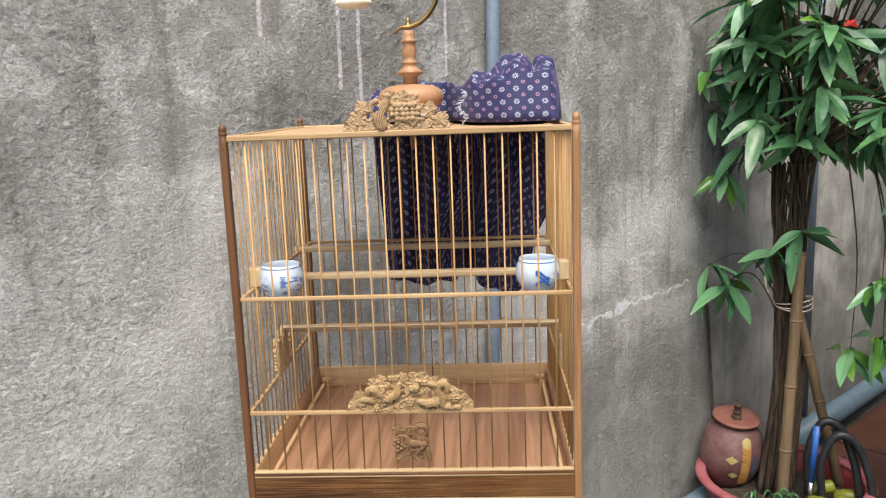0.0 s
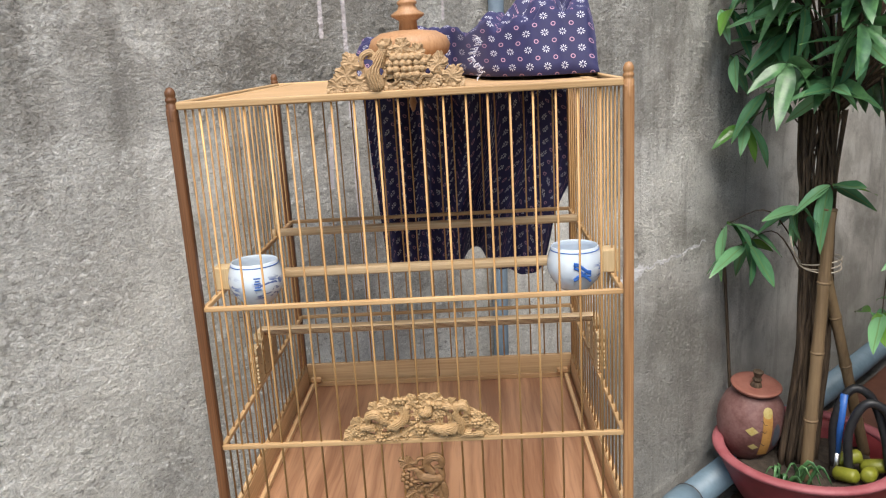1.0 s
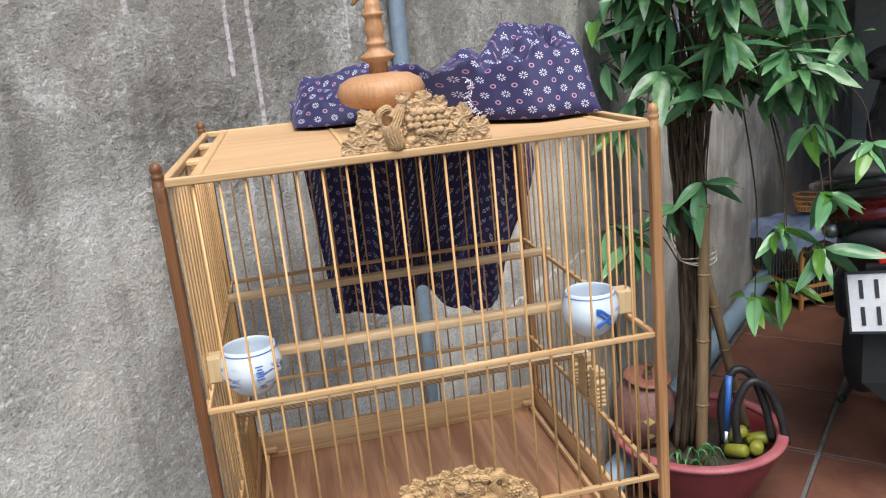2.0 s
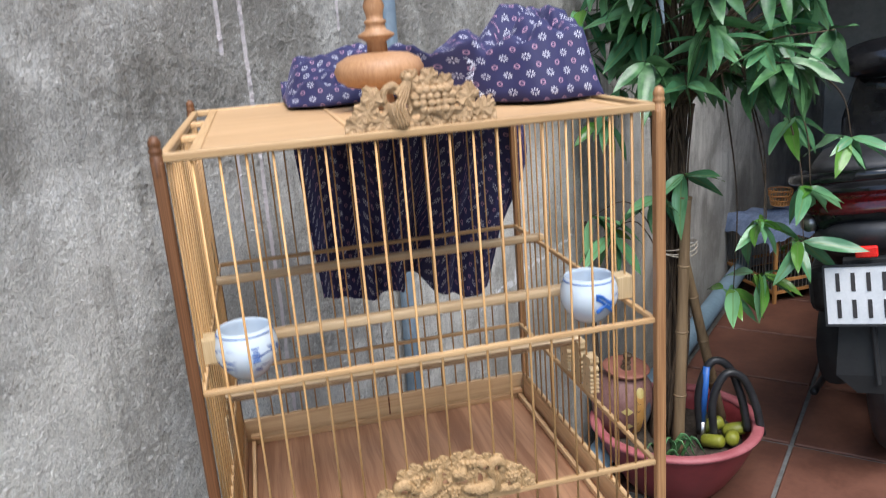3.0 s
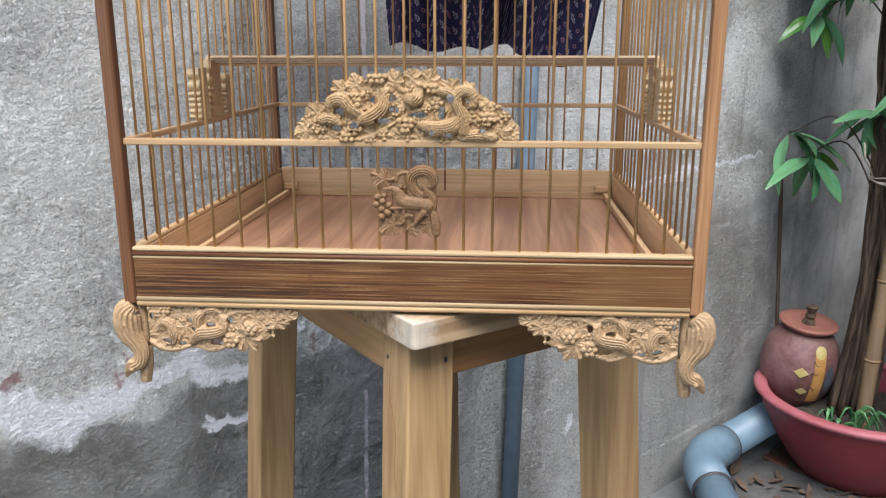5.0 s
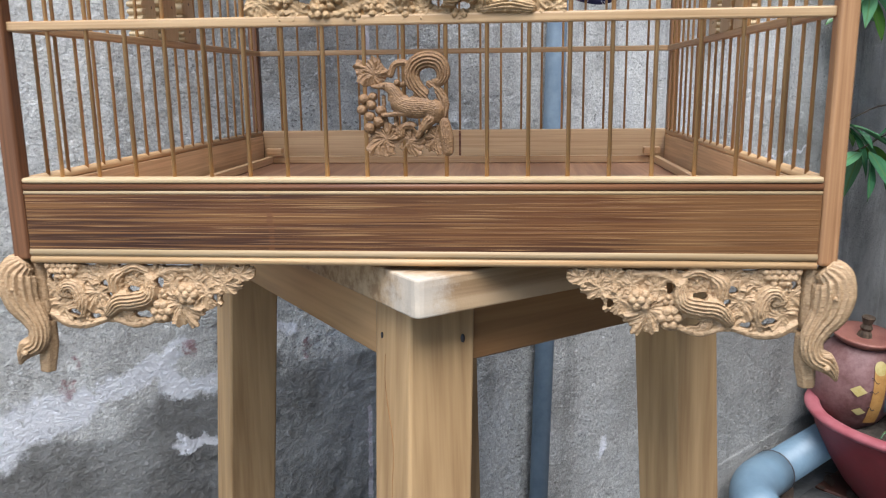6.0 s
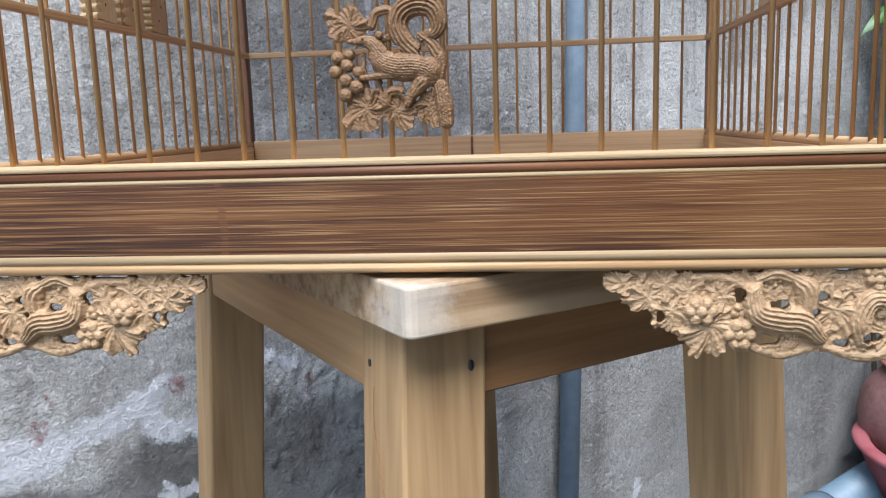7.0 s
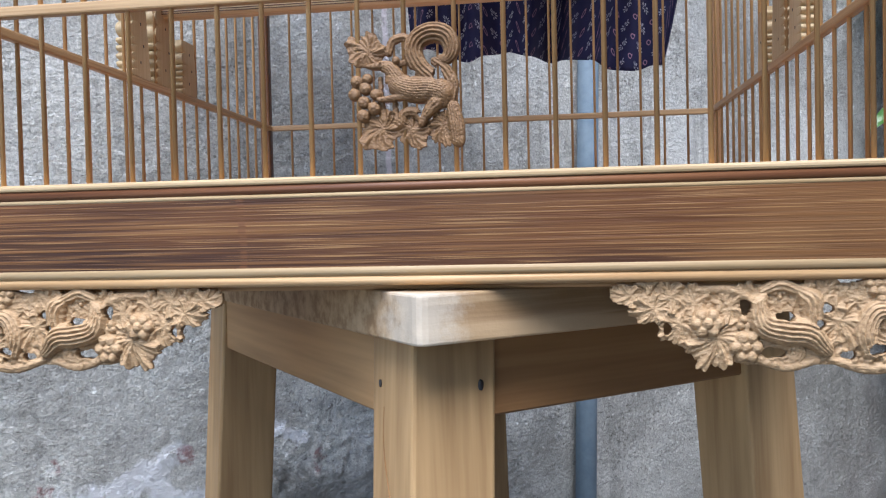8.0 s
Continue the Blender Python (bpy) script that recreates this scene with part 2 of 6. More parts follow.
    lime = [((-0.351, 1.31), (-0.348, 1.60), 0.0042), ((-0.206, 1.228), (-0.201, 1.60), 0.0042), ((-0.166, 0.60), (-0.164, 1.60), 0.0042),
            ((0.032, 1.25), (0.037, 1.60), 0.0038), ((-0.211, 1.01), (-0.206, 1.10), 0.0042), ((-0.182, 0.20), (-0.176, 0.45), 0.0036)]
    mask = None
    for a, b, h in lime:
        s = n.seg(wx, wz, a, b, h)
        mask = s if mask is None else n.math("MAXIMUM", mask, s)
    c = n.mix(n.math("MULTIPLY", mask, n.math("MULTIPLY", n.step(n.noise(v, 60.0, 4.0, 0.7), 0.25, 0.5), 0.95)), c, (0.78, 0.71, 0.72))
    sx, sz = n.math("ADD", x, wob), n.math("ADD", z, n.math("MULTIPLY", n.math("SUBTRACT", n.noise(v, 21.0, 5.0, 0.7), 0.5), 0.07))
    smear = [((-0.86, 0.595), (-0.64, 0.570), 0.030), ((-0.64, 0.570), (-0.575, 0.528), 0.026), ((-0.575, 0.528), (-0.50, 0.545), 0.022), ((-0.50, 0.545), (-0.45, 0.556), 0.014), ((-0.45, 0.556), (-0.405, 0.578), 0.013),
             ((-0.425, 0.57), (-0.41, 0.535), 0.013), ((-0.41, 0.535), (-0.345, 0.530), 0.011), ((-0.41, 0.474), (-0.363, 0.469), 0.008), ((0.41, 0.671), (0.55, 0.682), 0.006),
             ((0.575, 0.684), (0.61, 0.690), 0.016), ((0.62, 0.688), (0.90, 0.698), 0.005), ((0.273, 0.250), (0.276, 0.264), 0.011), ((-0.31, 0.585), (-0.28, 0.575), 0.010)]
    mask = None
    for a, b, h in smear:
        s = n.seg(sx, sz, a, b, h)
        mask = s if mask is None else n.math("MAXIMUM", mask, s)
    c = n.mix(n.math("MULTIPLY", mask, n.step(n.noise(v, 70.0, 5.0, 0.7), 0.30, 0.42)), c, (0.90, 0.89, 0.90))
    red = None
    for a, b, h in [((-0.62, 0.585), (-0.61, 0.592), 0.007), ((-0.511, 0.555), (-0.510, 0.567), 0.006), ((-0.50, 0.582), (-0.497, 0.588), 0.005), ((-0.259, 0.535), (-0.259, 0.553), 0.005), ((-0.396, 0.578), (-0.389, 0.571), 0.007)]:
        s = n.seg(sx, wz, a, b, h)
        red = s if red is None else n.math("MAXIMUM", red, s)
    c = n.mix(n.math("MULTIPLY", red, n.math("MULTIPLY", n.step(n.noise(v, 80.0, 4.0, 0.7), 0.35, 0.6), 0.7)), c, (0.22, 0.035, 0.04))
    n.color(c)
    rough = n.math("ADD", n.math("MULTIPLY", n.step(fine, 0.36, 0.64), 0.28), n.math("MULTIPLY", n.step(mid, 0.3, 0.7), 0.35))
    rough = n.math("ADD", rough, n.math("ADD", n.math("MULTIPLY", sand, 0.10), n.math("MULTIPLY", chips, 0.85)))
    rough = n.math("ADD", rough, n.math("MULTIPLY", grit, n.math("ADD", 0.24, n.math("MULTIPLY", where, 0.40))))
    n.bump(rough, 0.0085, 1.0)
    return n.m


PLASTER = plaster()


def speckled(name, a, b, scale, rough, fine=3.0, relief=0.001, metal=0.0, contrast=(0.35, 0.65)):
    n = Net(name, rough, metal)
    v = n.vec("ADD", n.obj, n.join(n.math("MULTIPLY", n.rand, 3.0), n.math("MULTIPLY", n.rand, 5.0), 0.0))
    g = n.noise(v, scale, 6.0, 0.65)
    f = n.noise(v, scale * fine * 3.0, 4.0, 0.6)
    c = n.mix(n.step(n.math("ADD", n.math("MULTIPLY", g, 0.7), n.math("MULTIPLY", f, 0.3)), *contrast), a, b)
    c = n.shade(c, n.math("ADD", 0.9, n.math("MULTIPLY", n.rand, 0.2)))
    n.color(c)
    n.roughness(n.math("ADD", rough - 0.08, n.math("MULTIPLY", f, 0.16)))
    n.bump(f, relief, 0.5)
    return n.m


TERRACOTTA = speckled("terracotta_tile", (0.106, 0.041, 0.026), (0.173, 0.074, 0.048), 6.0, 0.55)
GREY_TILE = speckled("dusty_grey_tile", (0.048, 0.046, 0.043), (0.112, 0.108, 0.100), 9.0, 0.85, relief=0.002)
GROUT = speckled("cement_grout", (0.104, 0.104, 0.099), (0.187, 0.187, 0.182), 12.0, 0.95)
PVC = speckled("grey_pvc", (0.115, 0.178, 0.226), (0.160, 0.236, 0.292), 9.0, 0.45, relief=0.0003)
PVC_BLUE = speckled("blue_grey_pvc", (0.115, 0.158, 0.202), (0.180, 0.230, 0.274), 9.0, 0.5, relief=0.0003)
POT_RED = speckled("pink_red_plastic", (0.165, 0.020, 0.024), (0.225, 0.032, 0.036), 8.0, 0.5, relief=0.0006)
POT_RIM = speckled("faded_pink_rim", (0.270, 0.062, 0.072), (0.350, 0.110, 0.122), 10.0, 0.6, relief=0.0006)
JAR_CLAY = speckled("jar_clay", (0.115, 0.047, 0.040), (0.215, 0.115, 0.106), 14.0, 0.6, relief=0.001)
JAR_LID = speckled("jar_lid", (0.231, 0.082, 0.058), (0.313, 0.129, 0.095), 16.0, 0.6)
SOIL = speckled("potting_soil", (0.022, 0.016, 0.011), (0.075, 0.056, 0.04), 60.0, 0.95, relief=0.006)
DRY_LEAF = speckled("dry_leaf", (0.044, 0.027, 0.017), (0.118, 0.078, 0.054), 30.0, 0.8)
BLACK_RUBBER = speckled("black_rubber", (0.010, 0.010, 0.012), (0.024, 0.025, 0.027), 20.0, 0.45)
BLACK_GLOSS = speckled("black_gloss_paint", (0.008, 0.008, 0.009), (0.016, 0.016, 0.018), 3.0, 0.15, relief=0.00005)
GREY_PLASTIC = speckled("grey_plastic", (0.013, 0.013, 0.015), (0.025, 0.026, 0.026), 8.0, 0.7)
STEEL = speckled("steel", (0.30, 0.30, 0.30), (0.48, 0.47, 0.46), 20.0, 0.35, metal=1.0)
BRASS = speckled("brass", (0.26, 0.17, 0.07), (0.44, 0.30, 0.13), 40.0, 0.42, metal=1.0, relief=0.0002)
IVORY = speckled("cream_bone", (0.70, 0.62, 0.46), (0.82, 0.76, 0.62), 40.0, 0.4, relief=0.0002)
BLUE_PLASTIC = speckled("blue_plastic", (0.015, 0.09, 0.34), (0.03, 0.14, 0.46), 10.0, 0.4)
LIME_PLASTIC = speckled("lime_yellow_plastic", (0.155, 0.165, 0.014), (0.225, 0.232, 0.028), 20.0, 0.45)
YELLOW_PAINT = speckled("yellow_enamel", (0.385, 0.294, 0.084), (0.476, 0.392, 0.168), 30.0, 0.5)
OCHRE_PAINT = speckled("ochre_enamel", (0.315, 0.150, 0.038), (0.420, 0.225, 0.068), 30.0, 0.5)
SLATE_PAINT = speckled("slate_enamel", (0.06, 0.07, 0.09), (0.10, 0.11, 0.13), 30.0, 0.5)
INK = speckled("dark_line", (0.02, 0.018, 0.02), (0.04, 0.035, 0.035), 30.0, 0.6)
BLUE_CLOTH = speckled("grey_blue_cloth", (0.07, 0.10, 0.17), (0.15, 0.19, 0.28), 18.0, 0.9)
TEAL_SHEET = speckled("teal_sheet", (0.02, 0.22, 0.28), (0.04, 0.32, 0.38), 4.0, 0.5)
WHITE_PLATE = speckled("plate_white", (0.62, 0.64, 0.66), (0.74, 0.75, 0.76), 20.0, 0.4, relief=0.0001)
TWINE = speckled("twine", (0.30, 0.25, 0.19), (0.48, 0.42, 0.34), 60.0, 0.9)
PLAIN_WALL = speckled("plain_render", (0.34, 0.33, 0.31), (0.48, 0.47, 0.44), 3.0, 0.9)
FLOWER_RED = speckled("red_petal", (0.55, 0.01, 0.01), (0.7, 0.03, 0.02), 30.0, 0.5)
FLOWER_YELLOW = speckled("yellow_petal", (0.7, 0.32, 0.02), (0.8, 0.5, 0.05), 30.0, 0.5)
FRAY = speckled("frayed_thread", (0.45, 0.45, 0.55), (0.7, 0.7, 0.76), 60.0, 0.9)


def red_lens():
    n = Net("red_lens", 0.12)
    n.color(n.mix(n.cells(n.obj, 160.0), (0.03, 0.002, 0.003), (0.07, 0.004, 0.005)))
    return n.m


RED_LENS = red_lens()


def reflector():
    n = Net("red_reflector", 0.25)
    n.color(n.mix(n.cells(n.obj, 260.0), (0.75, 0.015, 0.012), (0.9, 0.04, 0.03)))
    return n.m


REFLECTOR = reflector()


def leafy(name, dark, light):
    n = Net(name, 0.22)
    x, y, _ = n.split(n.obj)
    vein = n.noise(n.scaled(n.obj, (30.0, 260.0, 30.0)), 1.0, 3.0)
    mid = n.math("SUBTRACT", 1.0, n.step(n.math("ABSOLUTE", y), 0.0006, 0.0022))
    c = n.mix(n.step(n.math("ADD", n.math("MULTIPLY", vein, 0.4), n.math("MULTIPLY", n.rand, 0.6)), 0.2, 0.85), dark, light)
    c = n.mix(n.math("MULTIPLY", mid, 0.6), c, (0.14, 0.22, 0.07))
    n.color(c)
    n.bump(vein, 0.0006, 0.5)
    tr = n.t.nodes.new("ShaderNodeBsdfTranslucent")
    n.put(tr.inputs["Color"], c)
    add = n.t.nodes.new("ShaderNodeMixShader")
    add.inputs[0].default_value = 0.22
    n.t.links.new(n.b.outputs[0], add.inputs[1])
    n.t.links.new(tr.outputs[0], add.inputs[2])
    n.t.links.new(add.outputs[0], n.t.nodes["Material Output"].inputs["Surface"])
    return n.m


LEAF = leafy("glossy_leaf", (0.056, 0.168, 0.078), (0.19, 0.42, 0.20))
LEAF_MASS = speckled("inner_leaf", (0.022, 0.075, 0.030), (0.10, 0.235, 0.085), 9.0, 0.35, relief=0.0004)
LEAF_YOUNG = leafy("young_leaf", (0.07, 0.20, 0.03), (0.16, 0.33, 0.06))


def print_cloth():
    """Navy cotton with a small staggered flower print, laid out in the cloth's own measure."""
    n = Net("printed_navy_cotton", 0.75)
    x, y, _ = n.split(n.uv)
    pitch = 0.0160
    col = None
    base = n.mix(n.noise(n.uv, 90.0, 4.0), (0.008, 0.0075, 0.044), (0.015, 0.014, 0.074))
    for ox, oy, ring in ((0.0, 0.0, False), (0.5, 0.5, True)):
        u = n.math("SUBTRACT", n.math("FRACT", n.math("ADD", n.math("DIVIDE", x, pitch), ox)), 0.5)
        v = n.math("SUBTRACT", n.math("FRACT", n.math("ADD", n.math("DIVIDE", y, pitch), oy)), 0.5)
        r = n.math("SQRT", n.math("ADD", n.math("MULTIPLY", u, u), n.math("MULTIPLY", v, v)))
        th = n.math("ARCTAN2", v, u)
        if ring:
            f = n.math("SUBTRACT", 1.0, n.step(n.math("ABSOLUTE", n.math("SUBTRACT", r, 0.11)), 0.015, 0.038))
            tone = (0.40, 0.22, 0.30)
        else:
            pet = n.step(n.math("COSINE", n.math("MULTIPLY", th, 8.0)), 0.0, 0.5)
            f = n.math("MULTIPLY", pet, n.math("MULTIPLY", n.step(r, 0.05, 0.08), n.math("SUBTRACT", 1.0, n.step(r, 0.19, 0.225))))
            tone = (0.56, 0.55, 0.62)
        col = n.mix(n.math("MULTIPLY", f, 0.9), base if col is None else col, tone)
    n.color(col)
    n.bump(n.noise(n.scaled(n.uv, (2500.0, 2500.0, 1.0)), 1.0, 1.0), 0.0002, 0.4)
    n.b.inputs["Sheen Weight"].default_value = 0.15
    n.b.inputs["Sheen Tint"].default_value = (0.5, 0.5, 0.9, 1.0)
    return n.m


COTTON = print_cloth()


def porcelain():
    n = Net("blue_and_white_porcelain", 0.14)
    x, y, z = n.split(n.obj)
    body = n.mix(n.noise(n.obj, 60.0), (0.56, 0.65, 0.74), (0.66, 0.73, 0.79))
    brush = n.noise(n.scaled(n.obj, (90.0, 90.0, 190.0)), 1.0, 4.0, 0.6, 0.6)
    front = n.step(n.math("SUBTRACT", 0.0, y), 0.004, 0.014)
    low = n.math("MULTIPLY", n.step(z, 0.006, 0.010), n.math("SUBTRACT", 1.0, n.step(z, 0.024, 0.031)))
    side = n.step(n.math("ADD", x, n.math("MULTIPLY", brush, 0.012)), 0.004, 0.012)
    m = n.math("MULTIPLY", n.math("MULTIPLY", front, low), n.math("MULTIPLY", n.step(brush, 0.47, 0.56), side))
    c = n.mix(n.math("MULTIPLY", m, 0.9), body, (0.03, 0.07, 0.28))
    far = n.math("MULTIPLY", n.math("MULTIPLY", n.step(n.math("SUBTRACT", 0.0, x), 0.010, 0.018), low), n.step(brush, 0.5, 0.58))
    c = n.mix(n.math("MULTIPLY", far, 0.8), c, (0.05, 0.12, 0.40))
    n.color(c)
    n.b.inputs["Coat Weight"].default_value = 0.4
    return n.m


PORCELAIN = porcelain()


# ---- mesh helpers ----
def part(name, bm, mat, parent=None, label="", smooth=False):
    me = bpy.data.meshes.new(name)
    bm.normal_update()
    bm.to_mesh(me)
    bm.free()
    me.materials.append(mat)
    if smooth:
        for p in me.polygons:
            p.use_smooth = True
    ob = new(name, me)
    ob.parent = parent
    if label:
        tagged(ob, label)
    return ob


def again(ob, parent, m):
    """Another piece on the same mesh."""
    o = new(ob.name.split(".")[0], ob.data)
    o.parent, o.matrix_basis = parent, m
    return o


def thing(name, label, category, at=None, group=""):
    e = new(name)
    e.empty_display_size = 0.05
    e.matrix_basis = at if at is not None else Matrix()
    return tagged(e, label, category, group)


def box(bm, lo, hi, bevel=0.0, m=None, segs=1):
    c = [(a + b) / 2 for a, b in zip(lo, hi)]
    s = [b - a for a, b in zip(lo, hi)]
    mm = Matrix.Translation(c) @ Matrix.Diagonal((*s, 1))
    r = bmesh.ops.create_cube(bm, size=1.0, matrix=(m @ mm) if m else mm)
    if bevel:
        es = list({e for v in r["verts"] for e in v.link_edges})
        bmesh.ops.bevel(bm, geom=es, offset=bevel, segments=segs, profile=0.5, affect="EDGES")
    return bm


def newbox(lo, hi, bevel=0.0, m=None, segs=1):
    return box(bmesh.new(), lo, hi, bevel, m, segs)


def lathe(bm, profile, n=32, m=None):
    m = m or Matrix()
    rings = []
    for r, z in profile:
        if r < 1e-6:
            rings.append([bm.verts.new(m @ Vector((0, 0, z)))])
        else:
            rings.append([bm.verts.new(m @ Vector((r * math.cos(2 * math.pi * k / n), r * math.sin(2 * math.pi * k / n), z))) for k in range(n)])
    for a, b in zip(rings, rings[1:]):
        for k in range(n):
            k2 = (k + 1) % n
            vs = [a[k % len(a)], a[k2 % len(a)], b[k2 % len(b)], b[k % len(b)]]
            vs = [v for i, v in enumerate(vs) if v not in vs[:i]]
            if len(vs) > 2:
                bm.faces.new(vs)
    return bm


def smooth_path(pts, per=6):
    """Catmull-Rom points through pts (3D)."""
    p = [Vector(q) for q in pts]
    p = [2 * p[0] - p[1]] + p + [2 * p[-1] - p[-2]]
    out = []
    for i in range(1, len(p) - 2):
        for k in range(per):
            t = k / per
            out.append(0.5 * (2 * p[i] + (p[i + 1] - p[i - 1]) * t + (2 * p[i - 1] - 5 * p[i] + 4 * p[i + 1] - p[i + 2]) * t * t
                              + (3 * p[i] - p[i - 1] - 3 * p[i + 1] + p[i + 2]) * t ** 3))
    out.append(p[-2].copy())
    return out


def tube(bm, pts, radius, n=8, flat=1.0, grooves=0, depth=0.0, side=None, cap=True):
    """A swept tube. radius: a number or one per key, spread evenly; flat: thickness against width; grooves: ridges round it."""
    k = len(pts)
    rad = [radius] * 2 if not isinstance(radius, (list, tuple)) else list(radius)
    rings, prev = [], None
    for i, p in enumerate(pts):
        d = (pts[min(i + 1, k - 1)] - pts[max(i - 1, 0)]).normalized()
        if side is not None:
            b = Vector(side) - d * d.dot(Vector(side))
        elif prev is None:
            b = d.orthogonal()
        else:
            b = prev - d * d.dot(prev)
        b.normalize()
        prev = b
        a = d.cross(b)
        s = i / max(k - 1, 1) * (len(rad) - 1)
        j = min(int(s), len(rad) - 2)
        r = rad[j] + (rad[j + 1] - rad[j]) * (s - j)
        ring = []
        for q in range(n):
            th = 2 * math.pi * q / n
            rr = r * (1 + depth * math.cos(grooves * th)) if grooves else r
            ring.append(bm.verts.new(p + a * (rr * math.cos(th)) + b * (rr * flat * math.sin(th))))
        rings.append(ring)
    for r0, r1 in zip(rings, rings[1:]):
        for q in range(n):
            bm.faces.new((r0[q], r0[(q + 1) % n], r1[(q + 1) % n], r1[q]))
    if cap:
        for ring, sgn in ((rings[0], -1), (rings[-1], 1)):
            bm.faces.new(ring if sgn > 0 else ring[::-1])
    return bm


def rod(p, q, r, n=8):
    return tube(bmesh.new(), [Vector(p), Vector(q)], r, n)


def ball(bm, c, r, sub=2, squash=(1, 1, 1)):
    bmesh.ops.create_icosphere(bm, subdivisions=sub, radius=1.0, matrix=Matrix.Translation(c) @ Matrix.Diagonal((r * squash[0], r * squash[1], r * squash[2], 1)))
    return bm


# ---- the yard: wall, paving, enclosure ----
# The old wall runs at 45 degrees to the cage; in its own frame x runs along it, y into it, z up.
WALL = pose(0, 0.665, 0, 0, 0, 45)


def on_wall(u, out, z):
    """A place u along the wall, out metres in front of it, z up."""
    return WALL @ Vector((u, -out, z))


rng = np.random.default_rng(7)


def lattice_noise(nx, nz, cell):
    """Smooth random relief on a grid, with features about cell grid steps wide."""
    gx, gz = int(nx / cell) + 3, int(nz / cell) + 3
    g = rng.random((gx, gz))
    x, z = np.arange(nx) / cell, np.arange(nz) / cell
    ix, iz = x.astype(int), z.astype(int)
    fx, fz = x - ix, z - iz
    fx, fz = (fx * fx * (3 - 2 * fx))[:, None], (fz * fz * (3 - 2 * fz))[None, :]
    a, b = g[ix][:, iz], g[ix + 1][:, iz]
    c, d = g[ix][:, iz + 1], g[ix + 1][:, iz + 1]
    return (a * (1 - fx) + b * fx) * (1 - fz) + (c * (1 - fx) + d * fx) * fz - 0.5


def rough_wall():
    u0, u1, z0, z1, step = -1.0, 1.15, 0.10, 1.62, 0.0033
    nx, nz = int((u1 - u0) / step) + 1, int((z1 - z0) / step) + 1
    h = 0.005 * lattice_noise(nx, nz, 76) + 0.002 * lattice_noise(nx, nz, 21) + 0.0010 * lattice_noise(nx, nz, 5) + 0.0010 * lattice_noise(nx, nz, 2.1)
    patch = np.clip(lattice_noise(nx, nz, 50) * 4 + 0.4, 0, 1)
    clods = np.clip(lattice_noise(nx, nz, 1.6) - 0.27, 0, 1) * 0.015 * patch
    h = h + clods
    edge = np.ones((nx, nz))
    edge[[0, -1], :] = 0
    edge[:, [0, -1]] = 0
    h = h * edge
    uu, zz = np.meshgrid(np.linspace(u0, u1, nx), np.linspace(z0, z1, nz), indexing="ij")
    front = np.stack([uu, -h, zz], -1).reshape(-1, 3)
    i = np.arange((nx - 1) * nz).reshape(nx - 1, nz)[:, :-1].ravel()
    faces = np.stack([i, i + nz, i + nz + 1, i + 1], -1)
    me = bpy.data.meshes.new("wall_north")
    me.from_pydata(front.tolist(), [], faces.tolist())
    bm = bmesh.new()
    bm.from_mesh(me)
    # the rest of the wall, butted round the rough stretch, and its body behind
    box(bm, (u0, 0.002, z0), (u1, 0.2, z1))
    box(bm, (-4.0, 0.0, -0.02), (u0, 0.2, 3.0))
    box(bm, (u1, 0.0, -0.02), (6.0, 0.2, 3.0))
    box(bm, (u0, 0.0, z1), (u1, 0.2, 3.0))
    box(bm, (u0, 0.0, -0.02), (u1, 0.2, z0))
    bm.to_mesh(me)
    bm.free()
    me.materials.append(PLASTER)
    for p in me.polygons:
        p.use_smooth = len(p.vertices) == 4 and p.area < 0.001
    ob = new("wall_north", me)
    ob.matrix_basis = WALL
    return tagged(ob, "old wall of rough grey cement render with lime runs and paint smears", "wall", kind="structure")


rough_wall()

ground = part("floor", newbox((-4.0, -3.2, -0.12), (6.0, 0.0, -0.006)), GROUT)
ground.matrix_basis = WALL
tagged(ground, "paved yard floor with cement joints, grey and terracotta tiles", "floor", kind="structure")

# Added wall, out of view: closes the yard, its height blocks low sky light
wall_s = part("wall_south", newbox((-4.0, -3.4, -0.02), (6.0, -3.2, 3.6)), PLAIN_WALL)
wall_s.matrix_basis = WALL
tagged(wall_s, "unseen plain rendered wall added to close the yard and cut low sky light", "wall", kind="structure")
wall_e = part("wall_east", newbox((6.0, -3.4, -0.02), (6.2, 0.2, 3.0)), PLAIN_WALL)
wall_e.matrix_basis = WALL
tagged(wall_e, "plain rendered wall at the yard's end", "wall", kind="structure")
# Added slab, out of view: it blocks sky light over the parking end
shade_slab = part("ceiling", newbox((1.75, -3.4, 2.5), (6.2, -0.01, 2.62)), PLAIN_WALL)
shade_slab.matrix_basis = WALL
tagged(shade_slab, "unseen plain slab added to shade the parking end of the yard", "ceiling", kind="structure")

# ---- pipes on the wall ----
conduit = thing("conduit_pipe", "straight blue-grey plastic pipe fixed upright on the wall", "pipe", WALL)
part("pipe", tube(bmesh.new(), [Vector((0.10, -0.016, 0.0)), Vector((0.125, -0.016, 0.75)), Vector((0.147, -0.016, 1.40)), Vector((0.165, -0.016, 2.6))], 0.0135, 16), PVC_BLUE, conduit, smooth=True)
thin = thing("conduit_pipe", "thin blue-grey plastic conduit on the wall behind the plant", "pipe", WALL)
part("pipe", tube(bmesh.new(), [Vector((1.62, -0.02, 0.10)), Vector((1.60, -0.02, 2.6))], 0.011, 12), PVC_BLUE, thin, smooth=True)


